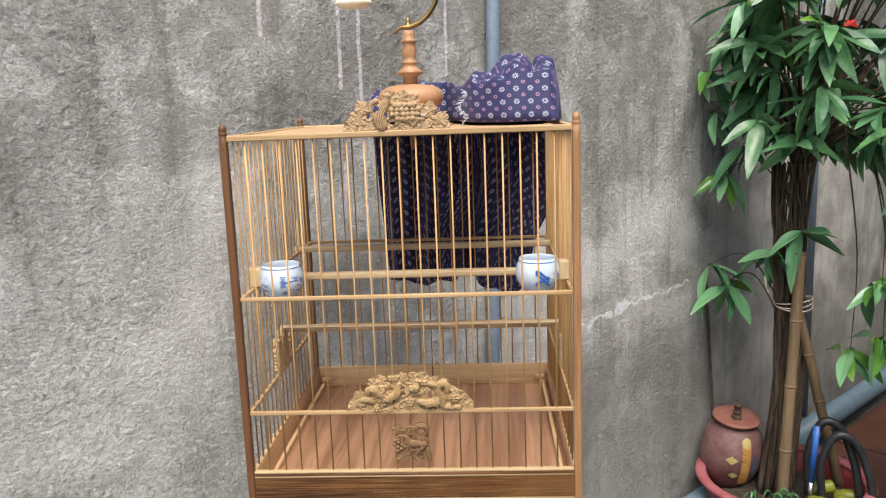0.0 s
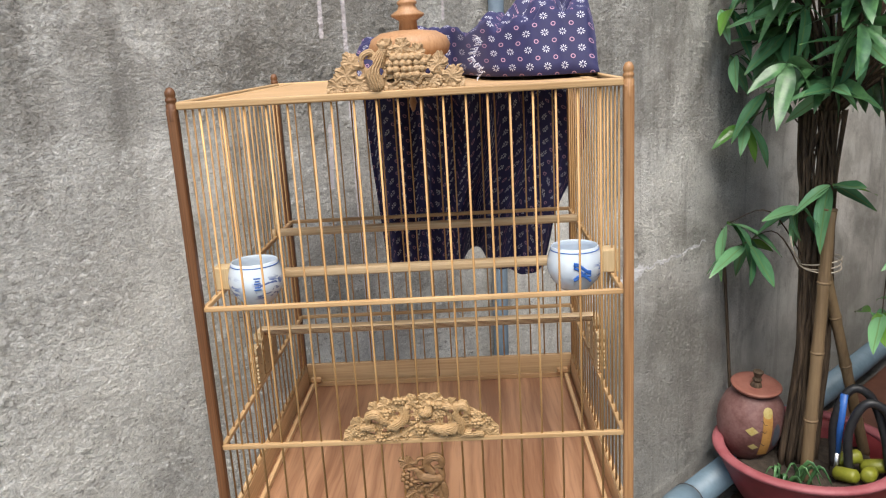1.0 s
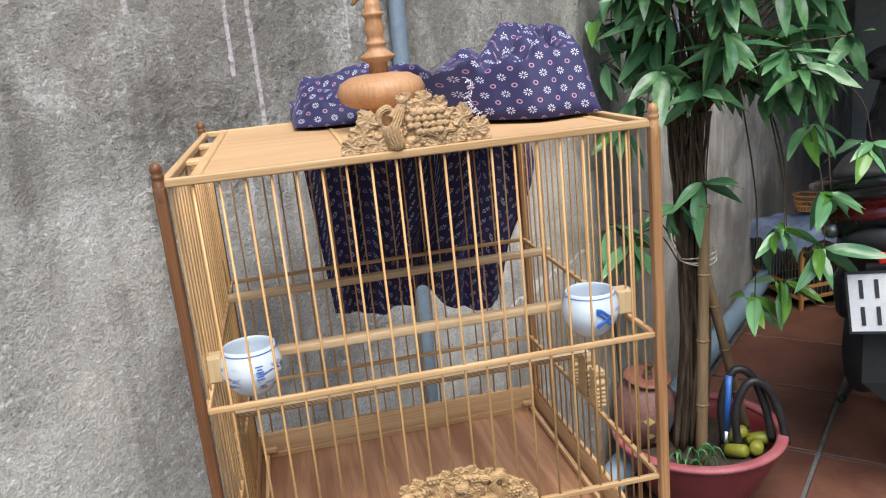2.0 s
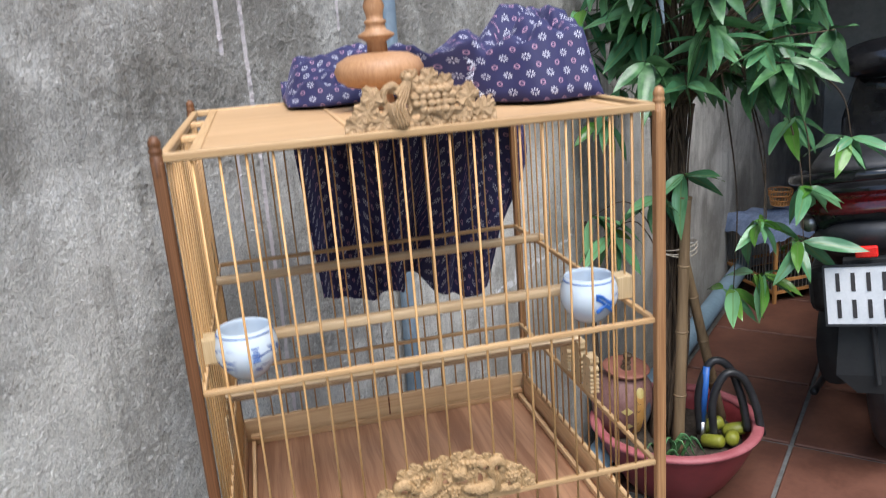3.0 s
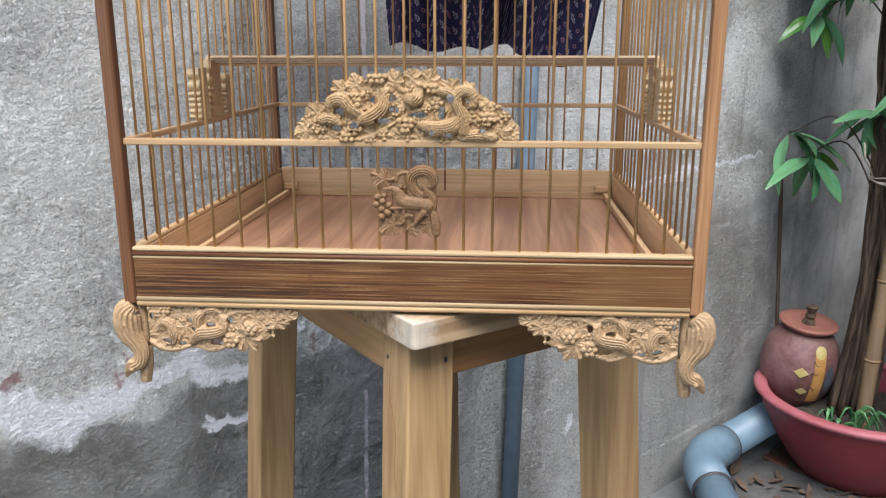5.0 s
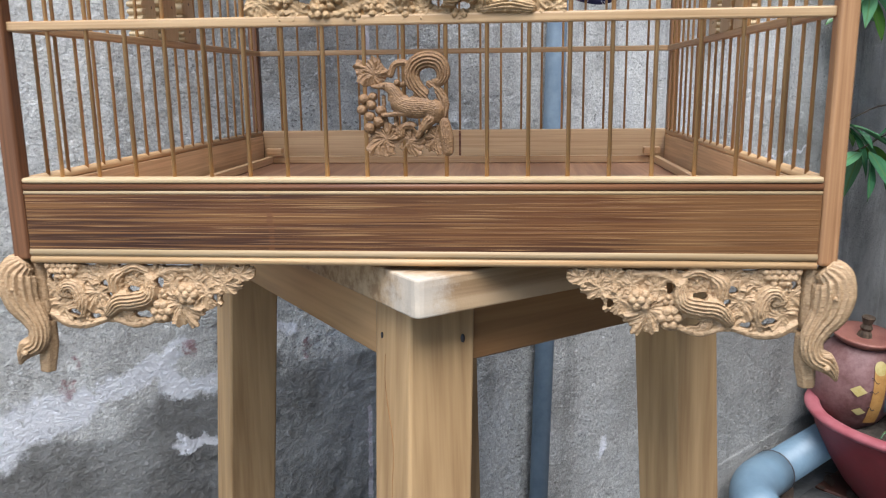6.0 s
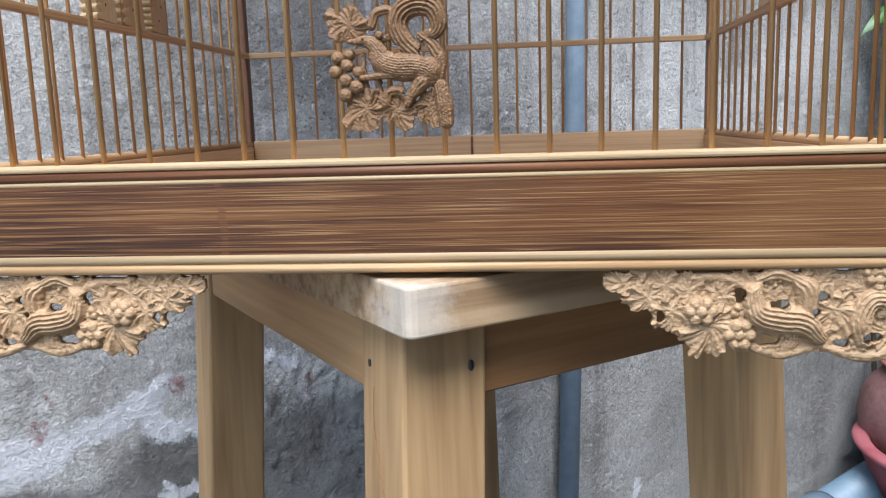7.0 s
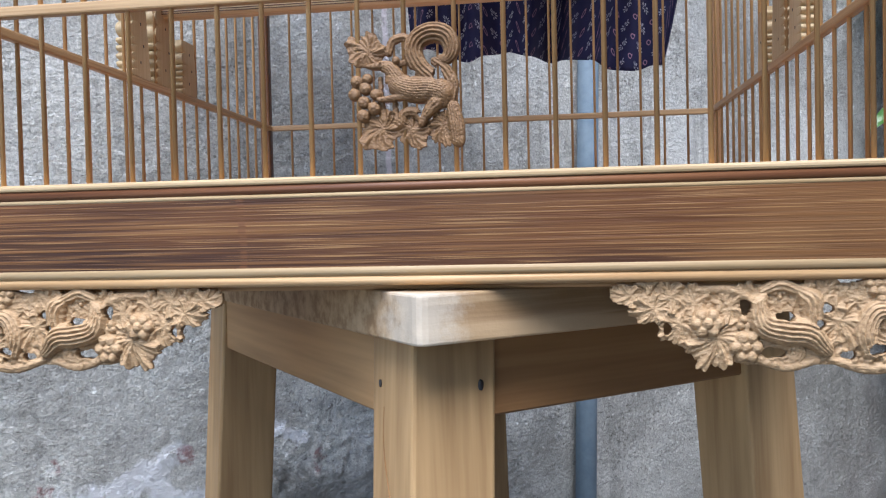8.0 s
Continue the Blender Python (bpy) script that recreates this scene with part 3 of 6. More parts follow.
def drain():
    d = thing("drain_pipe", "light grey plastic drain pipe with an elbow", "pipe")
    r = 0.037
    e = Vector(on_wall(0.620, 0.068, 0.085))
    far = Vector(on_wall(4.6, 0.055, 0.075))
    a = (far - e).normalized()
    toward = Vector((0.05, -1.0, -0.10)).normalized()
    part("pipe", tube(bmesh.new(), [e + a * 0.055, far], r, 24), PVC, d, smooth=True)
    part("pipe", tube(bmesh.new(), [e + toward * 0.06, e + toward * 0.40], r, 24), PVC, d, smooth=True)
    bend = [e + a * 0.10, e + a * 0.055]
    for k in range(1, 8):
        t = k / 8
        bend.append((e + a * 0.055) * (1 - t) ** 2 + e * 2 * t * (1 - t) + (e + toward * 0.055) * t * t)
    bend += [e + toward * 0.055, e + toward * 0.105]
    elbow = part("elbow", tube(bmesh.new(), bend, r + 0.005, 24), PVC, d, smooth=True)
    for q, w in ((e + a * 0.10, a), (e + toward * 0.105, toward)):
        part("collar", tube(bmesh.new(), [q - w * 0.0016, q + w * 0.0016], r + 0.0056, 24), INK, elbow, smooth=True)


drain()


# ---- the stool ----
def stool():
    psi = 38.0
    corner = Vector((0.006, -0.021, 0.0))
    base = thing("bar_stool", "raw unpainted timber stool with splayed square legs, holding the cage", "stool", Matrix.Translation(corner) @ pose(0, 0, 0, 0, 0, psi))
    long, wide, top, low = 0.236, 0.331, H - 0.004, H - 0.0222
    seat = newbox((0, 0, low), (long, wide, top))
    upright = [e for e in seat.edges if abs(e.verts[0].co.z - e.verts[1].co.z) > 0.01]
    bmesh.ops.bevel(seat, geom=upright, offset=0.0042, segments=3, profile=0.5, affect="EDGES")
    rim = [e for e in seat.edges if abs(e.verts[0].co.z - e.verts[1].co.z) < 1e-6]
    bmesh.ops.bevel(seat, geom=rim, offset=0.0010, segments=2, profile=0.5, affect="EDGES")
    part("seat", seat, SEAT_TIMBER, base, "thick rectangular timber seat with rounded corners")
    wx, wy, x_near, x_far, y_near, y_far, zref = 0.0372, 0.0345, 0.0067, 0.1907, 0.0184, 0.2794, 0.698
    for sx, x0 in ((-1, x_near), (1, x_far)):
        for sy, y0 in ((-1, y_near), (1, y_far)):
            bm = newbox((x0, y0, 0), (x0 + wx, y0 + wy, low), 0.0016, segs=2)
            for v in bm.verts:
                f = zref - v.co.z
                v.co.x += sx * 0.052 * f
                v.co.y += sy * 0.038 * f
            part("leg", bm, PINE, base)
    t, under = 0.018, 0.699
    for y in (y_near + 0.0030, y_far + wy - 0.0030 - t):
        part("apron", newbox((x_near + wx - 0.003, y, under), (x_far + 0.003, y + t, low), 0.001), PINE_X_SHADED, base)
    for x in (x_near + 0.0030, x_far + wx - 0.0030 - t):
        part("apron", newbox((x, y_near + wy - 0.003, under), (x + t, y_far + 0.003, low), 0.001), PINE_Y, base)
    # dark knots on the near leg, and a long drying crack
    for c, turn, s in (((0.0372, 0.0188, 0.7128), 0, 1.0), ((0.0073, 0.0455, 0.7128), -90, 0.7)):
        bm = lathe(bmesh.new(), [(0.0, -0.0009), (0.0015, -0.0008), (0.0019, -0.0002), (0.0019, 0.0010), (0.0, 0.0010)], 12, Matrix.Translation(c) @ pose(0, 0, 0, 0, 0, turn) @ pose(0, 0, 0, 90, 0, 0) @ Matrix.Diagonal((0.6 * s, 1.15 * s, 0.5, 1)))
        part("knot", bm, INK, base, smooth=True)
    pts = [Vector((0.0068 - 0.052 * f * 0.085, 0.0420 - 0.011 * f + 0.0022 * math.sin(9 * f) - 0.038 * f * 0.085, 0.704 - 0.085 * f)) for f in (k / 14 for k in range(15))]
    part("crack", tube(bmesh.new(), pts, (0.0001, 0.00025, 0.0002, 0.0001), 5), PINE_X_SHADED, base)


stool()


# ---- carving pieces: each adds to one bmesh; x and z lie in the panel, -y faces out ----
def lobed_leaf(bm, cx, cz, size, angle, y=0.0, lobes=5, deep=0.17, lift=0.3, wide=0.8, seg=60, rings=5):
    """A carved vine leaf with raised veins and a toothed rim; the tip points along angle."""
    ca, sa = math.cos(radians(angle)), math.sin(radians(angle))
    grid = []
    ph = random.random() * 6
    for i in range(rings + 1):
        f = i / rings
        row = []
        for k in range(seg):
            th = 2 * math.pi * k / seg
            tooth = abs((lobes * 3 * th / math.pi) % 2 - 1)
            lob = 1.04 - 1.25 * deep * (1 - abs(math.cos(lobes * th / 2))) ** 1.3 - 0.13 * tooth
            r = size * 1.12 * f * lob * (1.0 + 0.18 * math.cos(th))
            px, pz = r * math.cos(th), r * math.sin(th) * wide
            vein = 0.5 + 0.5 * math.cos(lobes * th)
            hgt = size * (lift * (1 - f) * 0.7 + 0.20 * f * vein ** 5 + 0.07 * f * math.cos(lobes * 5 * th) + 0.16 * math.sin(2 * th + ph) * f * f)
            row.append(bm.verts.new((cx + px * ca - pz * sa, y - hgt, cz + px * sa + pz * ca)))
        grid.append(row)
    back = [bm.verts.new((v.co.x, y + size * 0.25, v.co.z)) for v in grid[-1]]
    grid.append(back)
    for a, b in zip(grid, grid[1:]):
        for k in range(seg):
            q = (k + 1) % seg
            bm.faces.new((a[k], b[k], b[q], a[q]))
    bm.faces.new(back[::-1])


def scroll(bm, pts, radius, y=0.0, lean=0.0, grooves=12, depth=0.15, n=60, per=5, flat=0.8):
    """A combed tail or scroll sweeping through pts (x, z)."""
    p = [(q[0], y - lean * i / max(len(pts) - 1, 1), q[1]) for i, q in enumerate(pts)]
    tube(bm, smooth_path(p, per), radius, n, 1.0 if flat == 1 else flat, grooves, depth, side=(0, 1, 0))


def stem(bm, pts, radius, y=0.0):
    tube(bm, smooth_path([(q[0], y, q[1]) for q in pts], 4), radius, 8, side=(0, 1, 0))


def carved(name, bm, mat, parent, label):
    return part(name, bm, mat, parent, label, smooth=True)


class Sketch:
    """Maps a drawing in unit steps (x right, y down) to the panel."""

    def __init__(self, bm, k, ox, oz, flip=1, tall=1.0, long=1.0):
        self.bm, self.k, self.ox, self.oz, self.flip, self.tall, self.long = bm, k, ox, oz, flip, tall, long

    def at(self, x, y):
        return (self.ox + self.flip * x * self.k * self.long, self.oz - y * self.k * self.tall)

    def scroll(self, pts, radii, d=0.0, **kw):
        scroll(self.bm, [self.at(*p) for p in pts], [r * self.k for r in radii], d, **kw)

    def stem(self, pts, r, d=0.0):
        stem(self.bm, [self.at(*p) for p in pts], [v * self.k for v in r] if isinstance(r, tuple) else r * self.k, d)

    def ball(self, x, y, r, d=0.0, squash=(1, 1, 1)):
        px, pz = self.at(x, y)
        ball(self.bm, (px, d, pz), r * self.k, 2, squash)


class Relief:
    """A pierced relief carved from one board, on a fine grid. Drawn in unit steps, x right and y down; heights in the same steps."""

    def __init__(self, wide, tall, pitch=2.5, seed=1):
        self.pitch = pitch
        xs, ys = np.arange(0, wide + pitch, pitch), np.arange(0, tall + pitch, pitch)
        self.x, self.y = np.meshgrid(xs, ys, indexing="ij")
        self.h = np.full(self.x.shape, -1.0)
        self.r = np.random.default_rng(seed)

    def near(self, cx, cy, r):
        i0, j0 = max(int((cx - r) / self.pitch), 0), max(int((cy - r) / self.pitch), 0)
        return slice(i0, int((cx + r) / self.pitch) + 2), slice(j0, int((cy + r) / self.pitch) + 2)

    def raise_to(self, w, inside, h):
        self.h[w] = np.where(inside, np.maximum(self.h[w], h), self.h[w])

    def ground(self, top, low, h=5.0):
        self.h = np.where((self.y > top(self.x)) & (self.y < low(self.x)), h, self.h)

    def berry(self, cx, cy, r, lift=12.0):
        w = self.near(cx, cy, r)
        d = np.hypot(self.x[w] - cx, self.y[w] - cy) / r
        self.raise_to(w, d < 1, lift + r * 1.1 * np.sqrt(np.clip(1 - d * d, 0, 1)))

    def bunch(self, cx, cy, r, rows, lift=12.0):
        for i, k in enumerate(rows):
            for j in range(k):
                self.berry(cx + (j - (k - 1) / 2) * r * 1.7 + self.r.uniform(-0.2, 0.2) * r, cy + i * r * 1.5, r * self.r.uniform(0.9, 1.08), lift + self.r.uniform(0, 5))

    def body(self, pts, radii, lift=8.0, lines=4, cut=0.15):
        """A rounded, combed form sweeping through pts."""
        path = smooth_path([(a, b, 0.0) for a, b in pts], 14)
        for i, c in enumerate(path):
            s = i / (len(path) - 1) * (len(radii) - 1)
            j = min(int(s), len(radii) - 2)
            r = radii[j] + (radii[j + 1] - radii[j]) * (s - j)
            d = (path[min(i + 1, len(path) - 1)] - path[max(i - 1, 0)]).normalized()
            w = self.near(c.x, c.y, r)
            dx, dy = self.x[w] - c.x, self.y[w] - c.y
            along, across = (dx * d.x + dy * d.y) / r, (dx * -d.y + dy * d.x) / r
            q = across ** 2 + along ** 2
            comb = cut * r * np.cos(across * math.pi * lines) if lines else 0.0
            self.raise_to(w, q < 1, lift + r * 0.95 * np.sqrt(np.clip(1 - q, 0, 1)) + comb * np.clip(1 - q, 0, 1) ** 0.3)

    def leaf(self, cx, cy, size, angle, lobes=5, lift=9.0, wide=0.85):
        """A flat vine leaf with cut lobes, toothed rim, raised ribs and fine veins; the tip points along angle."""
        w = self.near(cx, cy, size * 1.25)
        ca, sa = math.cos(radians(angle)), -math.sin(radians(angle))
        dx, dy = self.x[w] - cx, self.y[w] - cy
        px, py = dx * ca + dy * sa, (-dx * sa + dy * ca) / wide
        th, rr = np.arctan2(py, px), np.hypot(px, py)
        tooth = np.abs((lobes * 3 * th / math.pi) % 2 - 1)
        rim = size * (1.06 - 0.20 * (1 - np.abs(np.cos(lobes * th / 2))) ** 1.3 - 0.10 * tooth) * (1 + 0.15 * np.cos(th))
        f = rr / rim
        tilt = self.r.uniform(0, 6.28)
        up = lift + size * (0.10 * (1 - f) + 0.16 * (0.5 + 0.5 * np.cos(lobes * th)) ** 3 * f + 0.030 * np.cos(lobes * 3 * th + 9 * f) * np.clip(f * 2, 0, 1) + 0.14 * f * f * np.sin(2 * th + tilt))
        self.raise_to(w, f < 1, up)

    def filler(self, count, size):
        """Small leaves, curls and berries over the bare ground."""
        for k in range(count):
            bare = np.argwhere((self.h >= 0) & (self.h < 7))
            if len(bare) < 20:
                break
            i, j = bare[self.r.integers(len(bare))]
            cx, cy, q = self.x[i, j], self.y[i, j], size * self.r.uniform(0.7, 1.2)
            if k % 3 == 0:
                self.bunch(cx, cy - q * 0.4, q * 0.34, (2, 3, 1), 8)
            elif k % 3 == 1:
                self.leaf(cx, cy, q, self.r.uniform(0, 360), 5, 7)
            else:
                t = self.r.uniform(0, 6.28)
                self.body([(cx + q * 0.8 * math.cos(t + u), cy + q * 0.7 * math.sin(t + u)) for u in (0, 1.0, 2.1, 3.2)], (q * 0.2, q * 0.4, q * 0.38, q * 0.15), 7, 3)

    def chisel(self, depth=2.0):
        """Uneven tool marks over the whole face."""
        a, b = self.r.random(self.h.shape), self.r.random(self.h.shape)
        soft = (a + np.roll(a, 1, 0) + np.roll(a, 1, 1) + np.roll(np.roll(a, 1, 0), 1, 1)) / 4 - 0.5
        wave = np.sin(self.x * 0.21 + 3 * np.sin(self.y * 0.05)) * np.sin(self.y * 0.17 + 2 * np.sin(self.x * 0.04))
        self.h = np.where(self.h >= 0, np.maximum(self.h + depth * (1.6 * soft + 0.8 * wave), 0.0), self.h)

    def hole(self, cx, cy, rx, ry):
        w = self.near(cx, cy, max(rx, ry) * 1.3)
        th = np.arctan2(self.y[w] - cy, self.x[w] - cx)
        q = np.hypot((self.x[w] - cx) / rx, (self.y[w] - cy) / ry) * (1 + 0.15 * np.sin(3 * th + cx))
        self.h[w] = np.where(q < 1, -1.0, self.h[w])

    def mesh(self, k, ox, oz, flip=1, depth=0.75, thick=26.0, tall=1.0):
        """The board as a bmesh: carved front, flat back and the cut edges between."""
        solid = self.h >= 0
        cells = solid[:-1, :-1] & solid[1:, :-1] & solid[1:, 1:] & solid[:-1, 1:]
        nx, ny = self.h.shape
        use = np.zeros((nx, ny), bool)
        for a, b in ((0, 0), (1, 0), (1, 1), (0, 1)):
            use[a:nx - 1 + a, b:ny - 1 + b] |= cells
        bm = bmesh.new()
        front, back = {}, {}
        for i, j in zip(*np.nonzero(use)):
            x, z = ox + flip * k * self.x[i, j], oz - k * tall * self.y[i, j]
            front[(i, j)] = bm.verts.new((x, -k * depth * self.h[i, j], z))
            back[(i, j)] = bm.verts.new((x, k * depth * thick * 0.35, z))
        for i, j in zip(*np.nonzero(cells)):
            ring = [(i, j), (i + 1, j), (i + 1, j + 1), (i, j + 1)]
            if flip < 0:
                ring = ring[::-1]
            bm.faces.new([front[q] for q in ring[::-1]])
            bm.faces.new([back[q] for q in ring])
        edge = [e for e in bm.edges if e.is_boundary]
        twin = {front[q]: back[q] for q in front}
        for e in edge:
            a, b = e.verts
            if a in twin and b in twin:
                bm.faces.new((a, b, twin[b], twin[a]))
        bmesh.ops.recalc_face_normals(bm, faces=bm.faces)
        return bm


def foot_bracket(flip):
    """Openwork bracket of grapes, leaves, a combed scroll and a blossom, tapering to a leafy tip."""
    s = Relief(780, 250, 2.4, 3)
    s.ground(lambda x: 14 + 0 * x, lambda x: np.minimum(222, 232 - 0.00108 * np.clip(x - 330, 0, 999) ** 2))
    for cx, cy, r in ((392, 78, 12), (420, 96, 8)):
        s.leaf(cx - 170, cy, r * 4.6, 30)
    s.leaf(195, 110, 78, -75, 7)
    s.leaf(60, 160, 60, -120)
    s.leaf(28, 100, 48, 150)
    s.leaf(225, 38, 50, 60)
    s.leaf(120, 55, 44, 70)
    s.leaf(420, 40, 34, 40)
    s.leaf(505, 150, 82, -65, 7)
    s.leaf(470, 75, 52, 130)
    s.leaf(555, 60, 46, 80)
    s.leaf(600, 110, 58, -40, 7)
    s.leaf(620, 45, 52, 60)
    s.leaf(665, 75, 60, -10, 7, wide=0.65)
    s.leaf(725, 42, 52, 15, 7, wide=0.6)
    s.bunch(65, 14, 13, (6, 5, 3), 14)
    s.body([(118, 185), (130, 138), (112, 92), (80, 84), (58, 108), (80, 124)], (24, 30, 28, 25, 20, 11), 12, 5)
    s.body([(228, 180), (272, 140), (330, 132), (382, 118), (398, 70), (385, 48)], (20, 36, 38, 33, 25, 14), 14, 6)
    s.body([(258, 100), (262, 58), (288, 34)], (26, 30, 16), 10, 4)
    s.body([(298, 30), (340, 14), (382, 30)], (14, 20, 14), 10, 3)
    s.body([(5, 190), (60, 220), (130, 228), (212, 208)], (15, 19, 17, 11), 5, 2, 0.05)
    s.body([(248, 210), (320, 226), (380, 212), (412, 190)], (10, 14, 13, 8), 6, 0)
    s.body([(302, 200), (318, 212)], (13, 10), 8, 0)
    s.body([(400, 66), (440, 38), (485, 26), (555, 28)], (12, 15, 13, 10), 7, 2, 0.05)
    s.bunch(428, 150, 16, (2, 3, 2), 14)
    for k in range(6):
        s.berry(528 + 27 * math.cos(k * 1.05), 112 + 22 * math.sin(k * 1.05), 17, 20)
    s.berry(528, 112, 15, 30)
    s.filler(26, 26)
    s.chisel(1.6)
    for q in ((102, 182, 26, 13), (222, 78, 15, 12), (325, 97, 24, 10), (360, 190, 30, 12), (428, 72, 13, 19), (240, 118, 11, 12), (630, 128, 10, 15), (168, 196, 18, 10), (20, 58, 8, 14)):
        s.hole(*q)
    bm = s.mesh(0.000131, -0.1745 * flip, -0.0012, flip, 0.92, tall=1.04)
    for v in bm.verts:
        v.co.y -= 0.0005
    return bm


def foot(flip):
    """Combed scroll foot ending in a beaked curl, on a short peg."""
    bm = bmesh.new()
    s = Sketch(bm, 0.000125, -0.1945 * flip, -0.001, flip, 1.07)
    pts = [(92, 0), (58, 30), (50, 90), (62, 150), (92, 200), (112, 250), (100, 300), (62, 322), (34, 350), (14, 388)]
    s.scroll(pts, (36, 62, 66, 58, 44, 36, 36, 36, 24, 5), -0.003, grooves=15, depth=0.12, n=75, flat=1)
    s.stem([(112, 10), (116, 120), (120, 220)], (34, 34, 26), 0.003)
    s.scroll([(118, 230), (112, 320), (100, 410), (98, 425)], (32, 38, 30, 27), 0.003, grooves=6, depth=0.06, n=36, flat=1)
    s.ball(64, 334, 13, -0.0075)
    s.ball(64, 90, 10, -0.0105)
    s.scroll([(36, 316), (52, 300), (80, 296)], (6, 12, 8), -0.006, grooves=4, n=16)
    return bm


def crest_low():
    """Arched openwork crest crowded with leaves, berries and combed scrolls."""
    s = Relief(1125, 362, 2.6, 8)
    dome = lambda x: 350 - 318 * np.clip(1 - np.abs((x - 590) / 590) ** 2.1, 0, 1) ** 0.85
    s.ground(dome, lambda x: 352 + 0 * x)
    for cx, cy, r, a in ((60, 300, 62, 200), (125, 215, 58, 140), (245, 105, 56, 130), (320, 85, 62, 110), (505, 62, 60, 100), (600, 45, 56, 90), (680, 52, 60, 70), (785, 92, 52, 50), (860, 100, 46, 30), (955, 245, 54, 20),
                         (1030, 295, 50, 0), (1085, 330, 42, -10), (545, 330, 52, -60), (465, 345, 42, 200), (630, 330, 48, -30), (195, 330, 46, 190), (430, 110, 48, 60), (740, 210, 46, -50), (470, 240, 40, 160), (860, 330, 44, -20)):
        s.leaf(cx, cy, r, a, 5 + 2 * (int(cx) % 2), 8)
    s.body([(185, 210), (195, 160), (245, 150), (285, 190), (340, 220)], (20, 33, 36, 32, 20), 14, 6)
    s.body([(138, 250), (185, 242), (228, 268)], (22, 32, 20), 12, 5)
    s.body([(340, 248), (395, 232), (448, 190), (466, 130), (458, 106)], (24, 40, 38, 27, 18), 16, 6)
    s.body([(582, 145), (616, 142), (636, 92)], (28, 38, 17), 18, 6)
    s.body([(850, 300), (846, 222), (816, 150), (846, 106), (892, 120), (898, 168), (866, 178)], (30, 34, 31, 31, 29, 23, 12), 14, 6)
    s.body([(640, 272), (715, 290), (788, 280), (838, 240)], (22, 38, 42, 30), 15, 7)
    s.body([(840, 330), (925, 320), (1000, 332)], (20, 31, 22), 10, 5)
    s.body([(275, 348), (345, 340), (425, 310), (505, 262)], (12, 15, 13, 8), 9, 2, 0.05)
    s.body([(700, 100), (765, 112), (806, 132)], (16, 27, 18), 12, 5)
    s.body([(6, 350), (1118, 350)], (13, 13), 4, 0)
    s.berry(470, 104, 21, 20)
    s.berry(634, 76, 17, 22)
    for cx, cy, r, rows in ((325, 125, 16, (3, 2, 1)), (425, 35, 16, (4, 3)), (310, 270, 15, (2, 3, 1)), (562, 250, 16, (3, 3, 2)), (965, 220, 15, (3, 4, 2)), (265, 322, 15, (2, 3)), (690, 82, 15, (3, 2))):
        s.bunch(cx, cy, r, rows, 16)
    s.filler(60, 34)
    s.chisel(2.2)
    for q in ((240, 206, 26, 17), (215, 288, 24, 15), (305, 276, 22, 17), (446, 252, 34, 13), (505, 195, 23, 17), (500, 140, 17, 15), (630, 222, 46, 13), (745, 214, 17, 34), (785, 140, 19, 21), (862, 166, 16, 16), (686, 308, 21, 12), (770, 320, 23, 11), (404, 150, 22, 15), (940, 300, 16, 10)):
        s.hole(*q)
    return s.mesh(0.0001238, -0.0693, 0.1520, 1, 1.05)


def crest_top():
    """Pointed crest of leaves and grapes with an upright combed scroll on the top rail."""
    s = Relief(618, 232, 2.2, 5)
    s.ground(lambda x: 214 - 178 * np.clip(1 - np.abs((x - 300) / 306) ** 1.5, 0, 1), lambda x: 222 + 0 * x)
    for cx, cy, r, a in ((48, 196, 50, 200), (95, 150, 52, 150), (118, 98, 48, 120), (275, 42, 46, 100), (345, 42, 46, 70), (405, 68, 44, 50), (442, 112, 40, 40), (502, 122, 52, 80), (558, 172, 50, 20), (592, 204, 34, -10), (150, 190, 42, 240), (470, 186, 40, -40), (60, 170, 34, 120), (300, 200, 30, 250)):
        s.leaf(cx, cy, r, a, 5 + 2 * (int(cx) % 2), 8)
    s.body([(225, 196), (214, 142), (238, 90), (262, 48)], (34, 40, 30, 18), 14, 6)
    s.berry(264, 30, 18, 18)
    s.body([(165, 112), (168, 72), (202, 54), (226, 72)], (10, 15, 15, 9), 10, 3)
    s.bunch(362, 84, 17, (5, 6, 6, 4), 14)
    s.body([(300, 194), (340, 166), (390, 176), (402, 202)], (10, 15, 15, 8), 12, 3)
    s.body([(412, 198), (432, 166), (470, 168)], (10, 15, 9), 12, 3)
    s.body([(6, 218), (610, 218)], (13, 13), 4, 0)
    s.filler(16, 22)
    s.chisel(1.5)
    for q in ((194, 102, 20, 18), (290, 184, 17, 8), (150, 142, 10, 12), (455, 150, 9, 10), (250, 140, 7, 14)):
        s.hole(*q)
    return s.mesh(0.000180, -0.0565, 0.4555, 1, 0.8)


